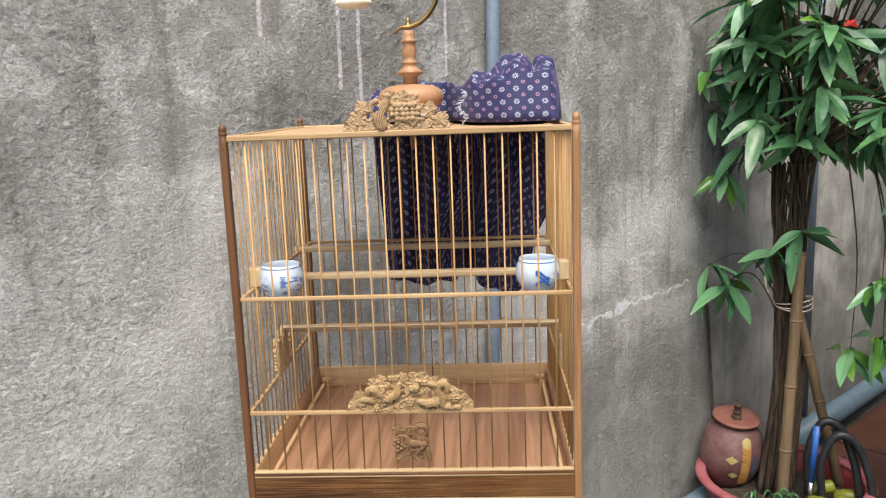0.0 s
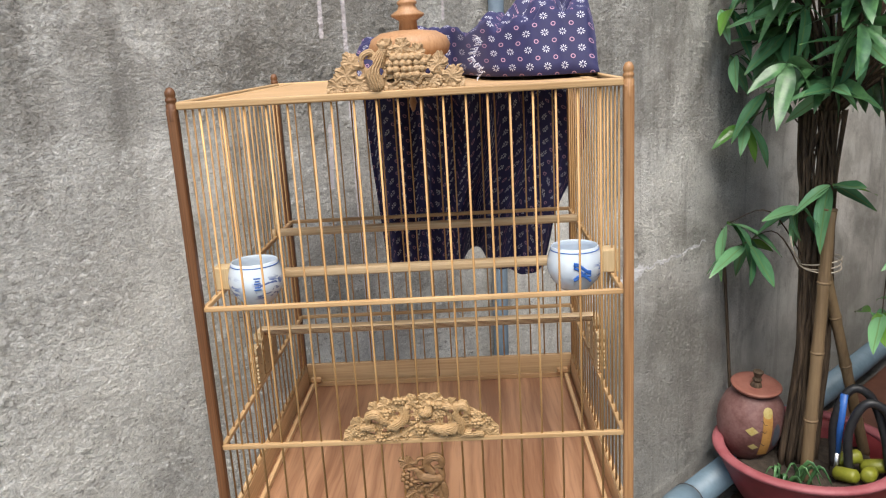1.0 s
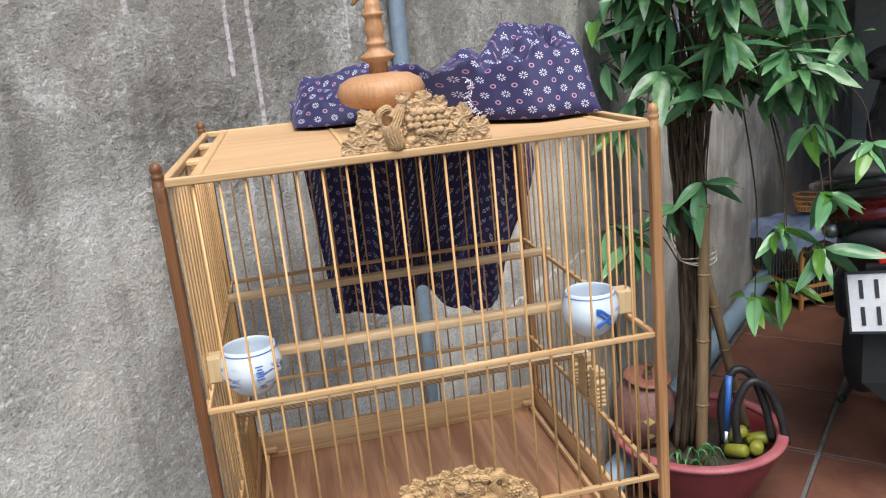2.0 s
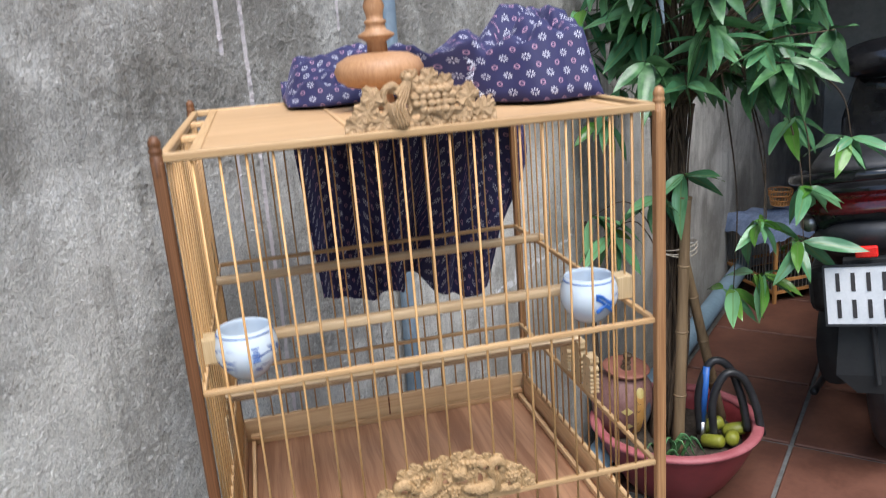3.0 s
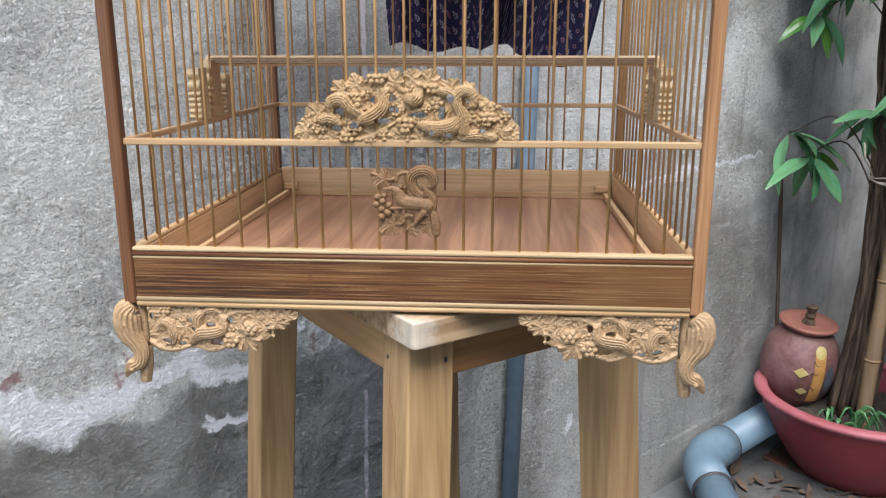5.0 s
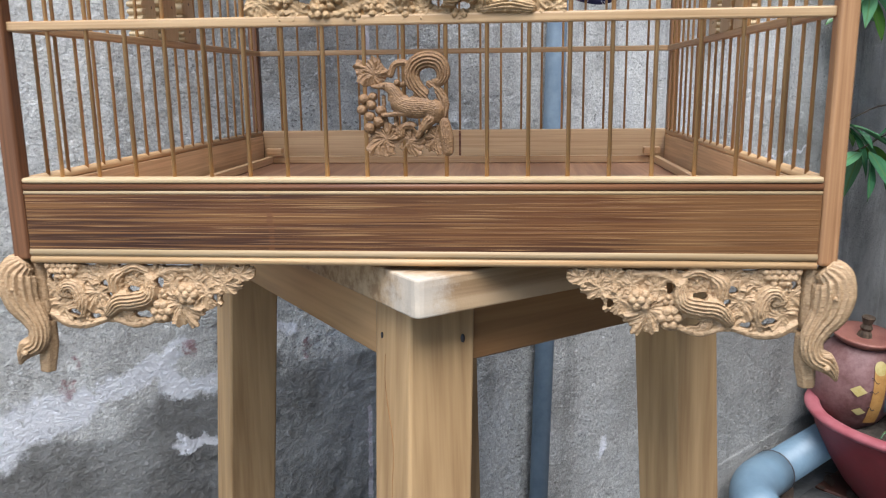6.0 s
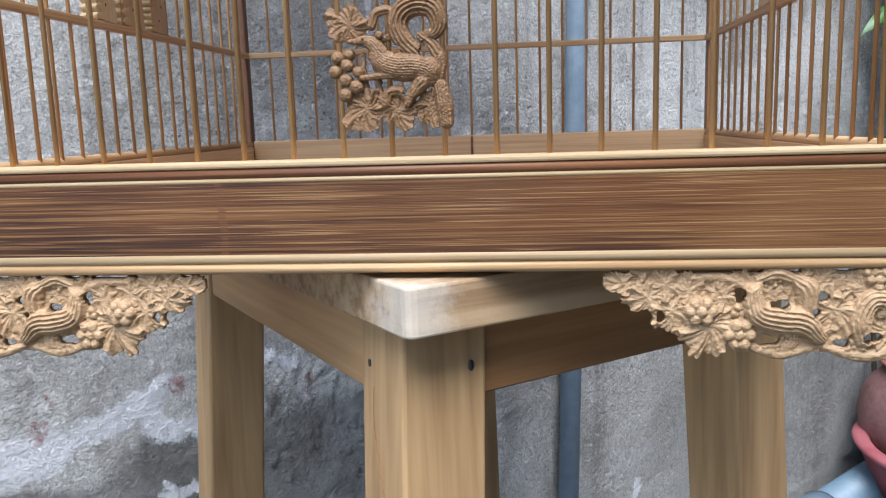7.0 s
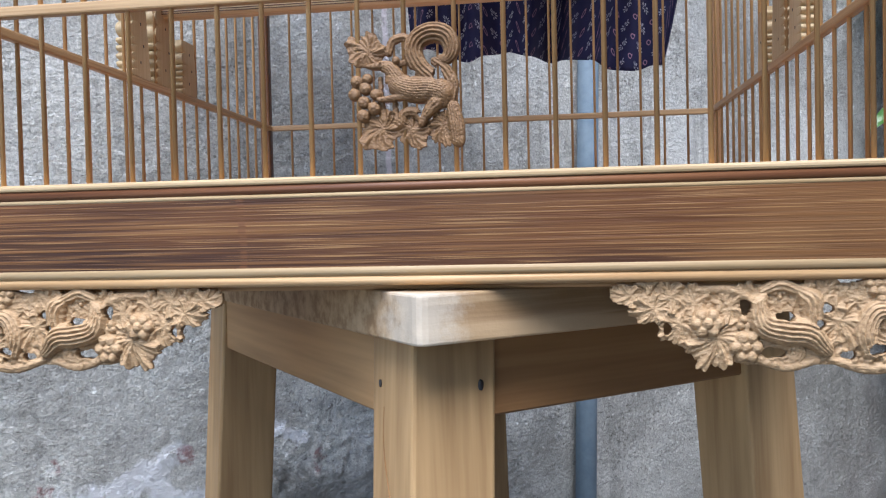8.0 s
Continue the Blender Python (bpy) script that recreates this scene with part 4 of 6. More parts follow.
def plaque():
    """Square openwork plaque: leaf, grapes, a rounded body under a great combed curl, and a leafy base."""
    s = Relief(720, 730, 3.4, 6)
    s.ground(lambda x: np.where((x > 150) & (x < 690), 560 + 14 * np.sin(x * 0.05), 999), lambda x: 668 + 16 * np.sin(x * 0.045 + 1))
    s.leaf(185, 180, 122, 150, 5, 10)
    s.leaf(262, 610, 132, 215, 5, 8)
    s.leaf(425, 622, 104, -60, 5, 8)
    s.leaf(600, 602, 104, -80, 7, 8)
    s.body([(655, 505), (672, 600), (680, 690)], (38, 46, 38), 14, 6, 0.08)
    s.body([(370, 580), (380, 530), (440, 520), (470, 560)], (22, 26, 26, 18), 20, 2)
    s.body([(300, 190), (325, 130), (380, 110), (432, 125)], (22, 24, 24, 18), 12, 2)
    s.body([(350, 260), (400, 246), (436, 236)], (16, 20, 16), 14, 0)
    s.body([(250, 330), (255, 450), (270, 560)], (14, 16, 22), 4, 0)
    s.body([(330, 460), (335, 540), (360, 590)], (16, 20, 24), 4, 0)
    for cx, cy, r in ((120, 345, 36), (180, 330, 30), (168, 385, 36), (105, 415, 36), (225, 420, 32), (158, 460, 36), (215, 495, 38), (152, 535, 38)):
        s.berry(cx, cy, r, 22)
    s.body([(560, 250), (620, 300), (655, 380), (642, 490)], (26, 34, 36, 24), 12, 3)
    s.body([(590, 400), (540, 340), (470, 270), (440, 190), (470, 122), (545, 92), (620, 112), (652, 180), (628, 236), (585, 230)], (40, 48, 52, 54, 56, 58, 56, 48, 34, 14), 20, 5, 0.13)
    s.body([(325, 300), (350, 366), (430, 398), (520, 402), (588, 420), (600, 470)], (44, 66, 74, 78, 68, 40), 20, 11, 0.035)
    s.body([(345, 330), (310, 282), (265, 262)], (46, 40, 28), 34, 6, 0.05)
    s.body([(265, 262), (215, 266), (180, 265)], (24, 16, 9), 44, 0)
    s.berry(345, 238, 21, 44)
    s.berry(262, 254, 6, 72)
    s.body([(440, 432), (350, 442), (245, 452)], (30, 20, 13), 48, 2, 0.05)
    s.body([(560, 480), (510, 540), (480, 590)], (44, 28, 18), 44, 4, 0.05)
    s.chisel(2.4)
    for q in ((375, 195, 22, 26), (560, 208, 22, 16), (575, 320, 24, 40), (372, 490, 24, 14), (472, 538, 12, 12), (285, 390, 20, 24), (432, 310, 18, 22)):
        s.hole(*q)
    return s.mesh(0.0000663, -0.0259, 0.0962, 1, 0.85, 40.0)


# ---- the bird cage ----
W, D = 0.18, 0.36
Z_LOW, Z_MID, Z_TOP = 0.107, 0.238, 0.412
cage = thing("bird_cage", "square golden bamboo bird cage with carved crests and feet", "bird cage", pose(0, 0, H))


def cage_frame():
    # four posts with turned finials
    prof = [(0.0046, 0.400), (0.0046, 0.4135), (0.0036, 0.4145), (0.0046, 0.4160), (0.0046, 0.4180), (0.0036, 0.4190), (0.0044, 0.4205), (0.0042, 0.4235), (0.0026, 0.4265), (0.0, 0.4275)]
    for x in (-W - 0.004, W + 0.004):
        for y in (-0.001, D + 0.001):
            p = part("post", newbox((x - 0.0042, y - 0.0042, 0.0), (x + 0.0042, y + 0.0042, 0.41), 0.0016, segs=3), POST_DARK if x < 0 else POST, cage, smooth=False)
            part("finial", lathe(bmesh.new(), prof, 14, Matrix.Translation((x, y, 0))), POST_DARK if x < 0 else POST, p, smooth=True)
    # rails round the four sides at two heights
    r = 0.0022
    for z in (Z_LOW, Z_MID):
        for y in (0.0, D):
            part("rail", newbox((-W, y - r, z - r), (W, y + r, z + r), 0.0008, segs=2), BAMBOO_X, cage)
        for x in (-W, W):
            part("rail", newbox((x - r, r + 0.0002, z - r), (x + r, D - r - 0.0002, z + r), 0.0008, segs=2), BAMBOO_Y_LIT, cage)
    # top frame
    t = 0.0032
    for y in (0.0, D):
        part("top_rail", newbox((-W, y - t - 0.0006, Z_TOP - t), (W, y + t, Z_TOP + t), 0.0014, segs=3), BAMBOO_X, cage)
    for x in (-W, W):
        part("top_rail", newbox((x - t, t + 0.0002, Z_TOP - t), (x + t, D - t - 0.0002, Z_TOP + t), 0.0014, segs=3), BAMBOO_Y_LIT, cage)
    # boarded top between two cross rails, leaving slots at the ends
    for x in (-0.160, 0.160):
        part("cross_rail", newbox((x - 0.004, t + 0.0002, Z_TOP - 0.003), (x + 0.004, D - t - 0.0002, Z_TOP + 0.0026), 0.0008), BAMBOO_Y_LIT, cage)
    for x0, x1 in ((-W + t, -0.1642), (0.1642, W - t)):
        for y in (0.12, 0.24):
            part("slot_bar", newbox((x0, y - 0.012, Z_TOP - 0.003), (x1, y + 0.012, Z_TOP + 0.001), 0.0006), BAMBOO_Y_LIT, cage)
    for x0, x1 in ((-0.1558, -0.0502), (-0.0458, 0.0458), (0.0502, 0.1558)):
        part("top_board", newbox((x0, t + 0.0004, Z_TOP - 0.002), (x1, D - t - 0.0004, Z_TOP + 0.0018), 0.0005), TOP_BOARD, cage)
    for x in (-0.048, 0.048):
        part("seam_strip", newbox((x - 0.0021, t + 0.0004, Z_TOP - 0.002), (x + 0.0021, D - t - 0.0004, Z_TOP + 0.003), 0.0006), BAMBOO_Y_LIT, cage)
    # bars of the four sides
    bar = part("bar", rod((0, 0, 0.036), (0, 0, Z_TOP - 0.002), 0.00098, 8), BAMBOO_Z, cage, smooth=True)
    bar.matrix_basis = Matrix.Translation((-0.162, 0, 0))
    for k in range(19):
        p = -0.162 + 0.018 * k
        if k:
            again(bar, cage, Matrix.Translation((p + random.uniform(-0.0004, 0.0004), 0, 0)) @ pose(0, 0, 0, 0, 0, random.uniform(0, 360)))
        again(bar, cage, Matrix.Translation((p + random.uniform(-0.0004, 0.0004), D, 0)) @ pose(0, 0, 0, 0, 0, random.uniform(0, 360)))
        for x in (-W, W):
            again(bar, cage, Matrix.Translation((x, D / 2 + p + random.uniform(-0.0004, 0.0004), 0)) @ pose(0, 0, 0, 0, 0, random.uniform(0, 360)))


cage_frame()


def bead(lo, hi, r, axis):
    """A half-round strip, ends cut square."""
    return tube(bmesh.new(), [Vector(lo), Vector(hi)], r, 14)


def cage_base():
    # outer boards of the four sides, with beads above and below
    y = -0.0015
    part("base_board", newbox((-W + 0.0004, y - 0.0028, 0.0045), (W - 0.0004, y + 0.0028, 0.0318), 0.0003), STREAK, cage, "streaky dark and light bamboo board")
    part("top_strip", newbox((-W + 0.0004, y - 0.0036, 0.0364), (W - 0.0004, y + 0.0036, 0.0390), 0.0009, segs=2), PALE, cage)
    for dy, z, r, mat in ((0.0014, 0.0346, 0.0020, TOP_BEAD), (0.0022, 0.0320, 0.0009, PALE), (0.0016, 0.0038, 0.0020, PALE), (0.0016, 0.0002, 0.0019, BAMBOO_X)):
        part("bead", bead((-W + 0.0004, y - dy, z), (W - 0.0004, y - dy, z), r, 0), mat, cage, smooth=True)
    y = D + 0.0015
    part("base_board", newbox((-W + 0.0004, y - 0.0028, 0.0005), (W - 0.0004, y + 0.0028, 0.0388), 0.0006), BACK_BOARD, cage, "pale plain bamboo back board")
    part("joint_strip", newbox((-0.0010, y - 0.0030, 0.0110), (0.0010, y - 0.0026, 0.0380)), TOP_BEAD, cage)
    part("bead", bead((-W + 0.0004, y + 0.0016, 0.0002), (W - 0.0004, y + 0.0016, 0.0002), 0.0019, 0), BAMBOO_X, cage, smooth=True)
    for x, s in ((-W - 0.0015, -1), (W + 0.0015, 1)):
        part("base_board", newbox((x - 0.0028, 0.004, 0.0005), (x + 0.0028, D - 0.004, 0.0345), 0.0003), INNER_Y_LIT, cage)
        part("bead", bead((x, 0.004, 0.0365), (x, D - 0.004, 0.0365), 0.0026, 1), BAMBOO_Y_LIT, cage, smooth=True)
        part("bead", bead((x + 0.0016 * s, 0.004, 0.0025), (x + 0.0016 * s, D - 0.004, 0.0025), 0.0022, 1), BAMBOO_Y_LIT, cage, smooth=True)
    # slim inner ledges over the tray
    for y in (0.0095, D - 0.0095):
        part("ledge", newbox((-W + 0.012, y - 0.0022, 0.0105), (W - 0.012, y + 0.0022, 0.0165), 0.0004), INNER, cage)
    for x in (-W + 0.0095, W - 0.0095):
        part("ledge", newbox((x - 0.0022, 0.012, 0.0105), (x + 0.0022, D - 0.012, 0.0165), 0.0004), INNER_Y_LIT, cage)
    for x in (-W + 0.014, W - 0.014):
        part("corner_block", newbox((x - 0.007, D - 0.016, 0.0185), (x + 0.007, D - 0.009, 0.024), 0.0006), INNER, cage)
    part("tray", newbox((-W + 0.0016, 0.0018, 0.0062), (W - 0.0016, D - 0.0018, 0.0102), 0.0004), TRAY, cage, "reddish-brown wood-grain tray board")
    part("bottom_slat", newbox((-0.150, 0.006, -0.0039), (0.150, 0.30, 0.0060), 0.0008), INNER, cage)


cage_base()
carved("bracket", foot_bracket(1), CARVED, cage, "carved openwork bracket of grapes and leaves")
carved("bracket", foot_bracket(-1), CARVED, cage, "carved openwork bracket of grapes and leaves")
for fl in (1, -1):
    f = carved("foot", foot(fl), CARVED, cage, "combed scroll foot with a beaked curl")
    rear = again(f, cage, Matrix.Translation((0, D, 0)) @ Matrix.Diagonal((1, -1, 1, 1)))
carved("crest", crest_low(), CARVED_PALE, cage, "arched openwork crest of leaves and grapes")
carved("crest", crest_top(), CARVED, cage, "pointed openwork crest of leaves and grapes")
carved("plaque", plaque(), CARVED_SHADED, cage, "square openwork plaque with grapes, leaf and a great combed curl")


def perches():
    for y, x in ((0.277, 0.187), (0.092, 0.178)):
        bm = newbox((-x, y - 0.0058, Z_MID + 0.0004), (x, y + 0.0058, Z_MID + 0.0092), 0.003, segs=3)
        part("perch", bm, PERCH, cage, "rounded bamboo perch")
    bm = newbox((-0.187, 0.169, 0.1505), (0.187, 0.181, 0.159), 0.003, segs=3)
    p = part("perch", bm, PERCH, cage, "rounded bamboo perch on carved brackets")
    # dark rods draw the grooves' shade on the perch front; nothing is cut
    for k in range(4):
        part("groove", rod((-0.182, 0.1688, 0.1526 + 0.0014 * k), (0.182, 0.1688, 0.1526 + 0.0014 * k), 0.00032, 6), POST_DARK, p)
    for s in (-1, 1):
        x = s * 0.1835
        b = part("perch_bracket", newbox((x - 0.0044, 0.1700, Z_LOW + 0.0024), (x + 0.0044, 0.1840, 0.1502), 0.0018, segs=2), PALE_Z, cage, "pale carved perch bracket with ribbed wings")
        for y, tall, deep in ((0.1420, 0.040, 0.0095), (0.1720, 0.046, 0.0120), (0.2040, 0.034, 0.0100)):
            bm = bmesh.new()
            rows = []
            for k in range(57):
                f = k / 56
                z = Z_LOW + 0.0024 + tall * f
                bead_cut = abs(math.sin(f * math.pi * 9)) ** 0.5 if f < 0.55 else (abs(math.sin((f - 0.55) * math.pi * 4.4)) ** 0.6 if f < 0.92 else 0.9)
                lean = 0.004 * (1 - f)
                near = y - deep * 0.55 - 0.0042 * bead_cut
                far = y + deep * 0.75 + lean
                half = 0.0042 + 0.0006 * bead_cut
                rows.append([bm.verts.new(q) for q in ((x - half, near, z), (x + half, near, z), (x + 0.0050, near + 0.0040, z), (x + 0.0050, far, z), (x - 0.0050, far, z), (x - 0.0050, near + 0.0040, z))])
            for a, c in zip(rows, rows[1:]):
                for k in range(6):
                    bm.faces.new((a[k], a[(k + 1) % 6], c[(k + 1) % 6], c[k]))
            bm.faces.new(rows[0][::-1])
            bm.faces.new(rows[-1])
            bmesh.ops.recalc_face_normals(bm, faces=bm.faces)
            part("ribbed_wing", bm, PALE_Z, b, smooth=False)
            for px, pz in ((0.2, 0.75), (0.5, 0.45), (0.1, 0.2)):
                part("worm_hole", ball(bmesh.new(), (x - s * 0.0049, y + deep * (px - 0.1), Z_LOW + 0.003 + tall * pz), 0.0009, 1, (0.3, 1, 1.4)), INK, b)
    # little turned peg at the rear perch
    part("peg", tube(bmesh.new(), smooth_path([(-0.181, 0.292, Z_MID + 0.002), (-0.1815, 0.290, Z_MID + 0.02), (-0.181, 0.292, Z_MID + 0.045)], 6), (0.0030, 0.0042, 0.0028, 0.0040, 0.0022), 10), PALE_Z, cage, smooth=True)


perches()


def cage_top():
    c = (0.0, 0.18, 0.0)
    m = Matrix.Translation(c)
    z = Z_TOP + 0.002
    prof = [(0.0, z), (0.012, z), (0.013, z + 0.006), (0.010, z + 0.014), (0.014, z + 0.019), (0.030, z + 0.022), (0.039, z + 0.028), (0.0415, z + 0.036), (0.038, z + 0.044), (0.028, z + 0.0495), (0.012, z + 0.0515), (0.0, z + 0.0515)]
    part("disc", lathe(bmesh.new(), prof, 48, m), TURNED, cage, "turned flattened wooden disc", smooth=True)
    b = z + 0.0515
    prof = [(0.0, b), (0.0095, b), (0.0088, b + 0.009), (0.0165, b + 0.0135), (0.0168, b + 0.0155), (0.010, b + 0.0195), (0.0085, b + 0.024), (0.0100, b + 0.0255), (0.0100, b + 0.0275),
            (0.0075, b + 0.029), (0.0078, b + 0.033), (0.0098, b + 0.040), (0.0075, b + 0.047), (0.0082, b + 0.050), (0.0100, b + 0.0515), (0.0100, b + 0.0535), (0.0072, b + 0.055), (0.0080, b + 0.060), (0.0060, b + 0.065), (0.0, b + 0.066)]
    part("spindle", lathe(bmesh.new(), prof, 36, m), TURNED, cage, "turned baluster spindle", smooth=True)
    # flat brass hook, with a small nut on its foot and a bone guard at its tip
    zb = b + 0.068
    pts = smooth_path([(-0.018, 0.18, zb - 0.006), (-0.009, 0.18, zb + 0.001), (0.004, 0.18, zb + 0.002), (0.022, 0.18, zb + 0.012), (0.036, 0.18, zb + 0.034), (0.036, 0.18, zb + 0.066), (0.016, 0.18, zb + 0.092), (-0.016, 0.18, zb + 0.094), (-0.046, 0.18, zb + 0.074), (-0.062, 0.18, zb + 0.046)], 6)
    hook = part("hook", tube(bmesh.new(), pts, (0.0015, 0.0030, 0.0034, 0.0032, 0.0030, 0.0026, 0.0020), 12, 1.6, side=(0, 1, 0)), BRASS, cage, "flat curved brass hook", smooth=True)
    part("nut", lathe(bmesh.new(), [(0.0, zb), (0.0042, zb), (0.0042, zb + 0.004), (0.0026, zb + 0.006), (0.0034, zb + 0.009), (0.0018, zb + 0.0125), (0.0, zb + 0.013)], 12, m), BRASS, hook, smooth=True)
    part("guard", lathe(bmesh.new(), [(0.0, 0.0), (0.016, 0.001), (0.024, 0.006), (0.020, 0.010), (0.0, 0.011)], 24, Matrix.Translation((-0.066, 0.18, zb + 0.026))), IVORY, hook, "cream bone guard", smooth=True)
    # drop under the middle of the top
    part("drop", lathe(bmesh.new(), [(0.0, Z_TOP - 0.028), (0.002, Z_TOP - 0.026), (0.004, Z_TOP - 0.018), (0.0025, Z_TOP - 0.012), (0.006, Z_TOP - 0.005), (0.006, Z_TOP - 0.002), (0.0, Z_TOP - 0.002)], 14, m), TURNED, cage, smooth=True)


cage_top()


def feeder_cup(x, y, turn, label):
    cup = thing("feeder_cup", label, "cup", pose(x, y, H + 0.2262, 0, 0, turn), "porcelain feeder cups in the cage")
    prof = [(0.0, 0.002), (0.0105, 0.002), (0.011, 0.0), (0.0130, 0.0), (0.0155, 0.0025), (0.0210, 0.0090), (0.0246, 0.0165), (0.0254, 0.0220), (0.0248, 0.0285), (0.0232, 0.0340), (0.0217, 0.0372), (0.0214, 0.0396), (0.0206, 0.0402),
            (0.0198, 0.0390), (0.0212, 0.034), (0.0228, 0.025), (0.0220, 0.018), (0.0165, 0.006), (0.0, 0.005)]
    part("bowl", lathe(bmesh.new(), prof, 48), PORCELAIN, cup, smooth=True)
    ring = bmesh.new()
    pts = [Vector((0.0219 * math.cos(a), 0.0219 * math.sin(a), 0.0370)) for a in np.linspace(0, 2 * math.pi, 41)]
    tube(ring, pts, 0.0005, 6)
    part("rim_line", ring, BLUE_PLASTIC, cup, smooth=True)
    return cup


def cup_marks(cup):
    """Two painted signs that cannot be read, as plain bars on the bowl's face."""
    for z, wid in ((0.0285, 0.006), (0.0262, 0.004), (0.0240, 0.006), (0.0205, 0.005), (0.0182, 0.0065)):
        bm = bmesh.new()
        rr = 0.0254 if z < 0.027 else 0.0248
        pts = [Vector((rr * math.sin(a), -rr * math.cos(a), z)) for a in np.linspace(-wid / 2 / rr + 0.12, wid / 2 / rr + 0.12, 6)]
        tube(bm, pts, 0.00055, 6)
        part("painted_bar", bm, BLUE_PLASTIC, cup)


cl = feeder_cup(-0.1475, 0.055, 10, "white porcelain cup painted with a dark blue landscape")
cup_marks(cl)
cr = feeder_cup(0.1465, 0.055, 185, "white porcelain cup painted with a bright blue crest")
for px, rz in ((0.000, 0), (0.0022, 0.6), (-0.0035, 3.0), (0.004, 0.3), (-0.007, 1.6)):
    bm = bmesh.new()
    rr = 0.0256
    pts = [Vector((rr * math.sin(a), rr * math.cos(a), 0.021 + px + 0.004 * math.sin(6 * a + rz))) for a in np.linspace(-0.35, 0.25, 10)]
    tube(bm, pts, 0.0012, 6)
    part("painted_stroke", bm, BLUE_PLASTIC, cr)
for s in (-1, 1):
    part("cup_holder", newbox((s * 0.1775 - 0.0075, 0.047, Z_MID + 0.0030), (s * 0.1775 + 0.0075, 0.065, Z_MID + 0.0240), 0.0012, segs=2), PALE_Z, cage, "pale bamboo cup holder block")


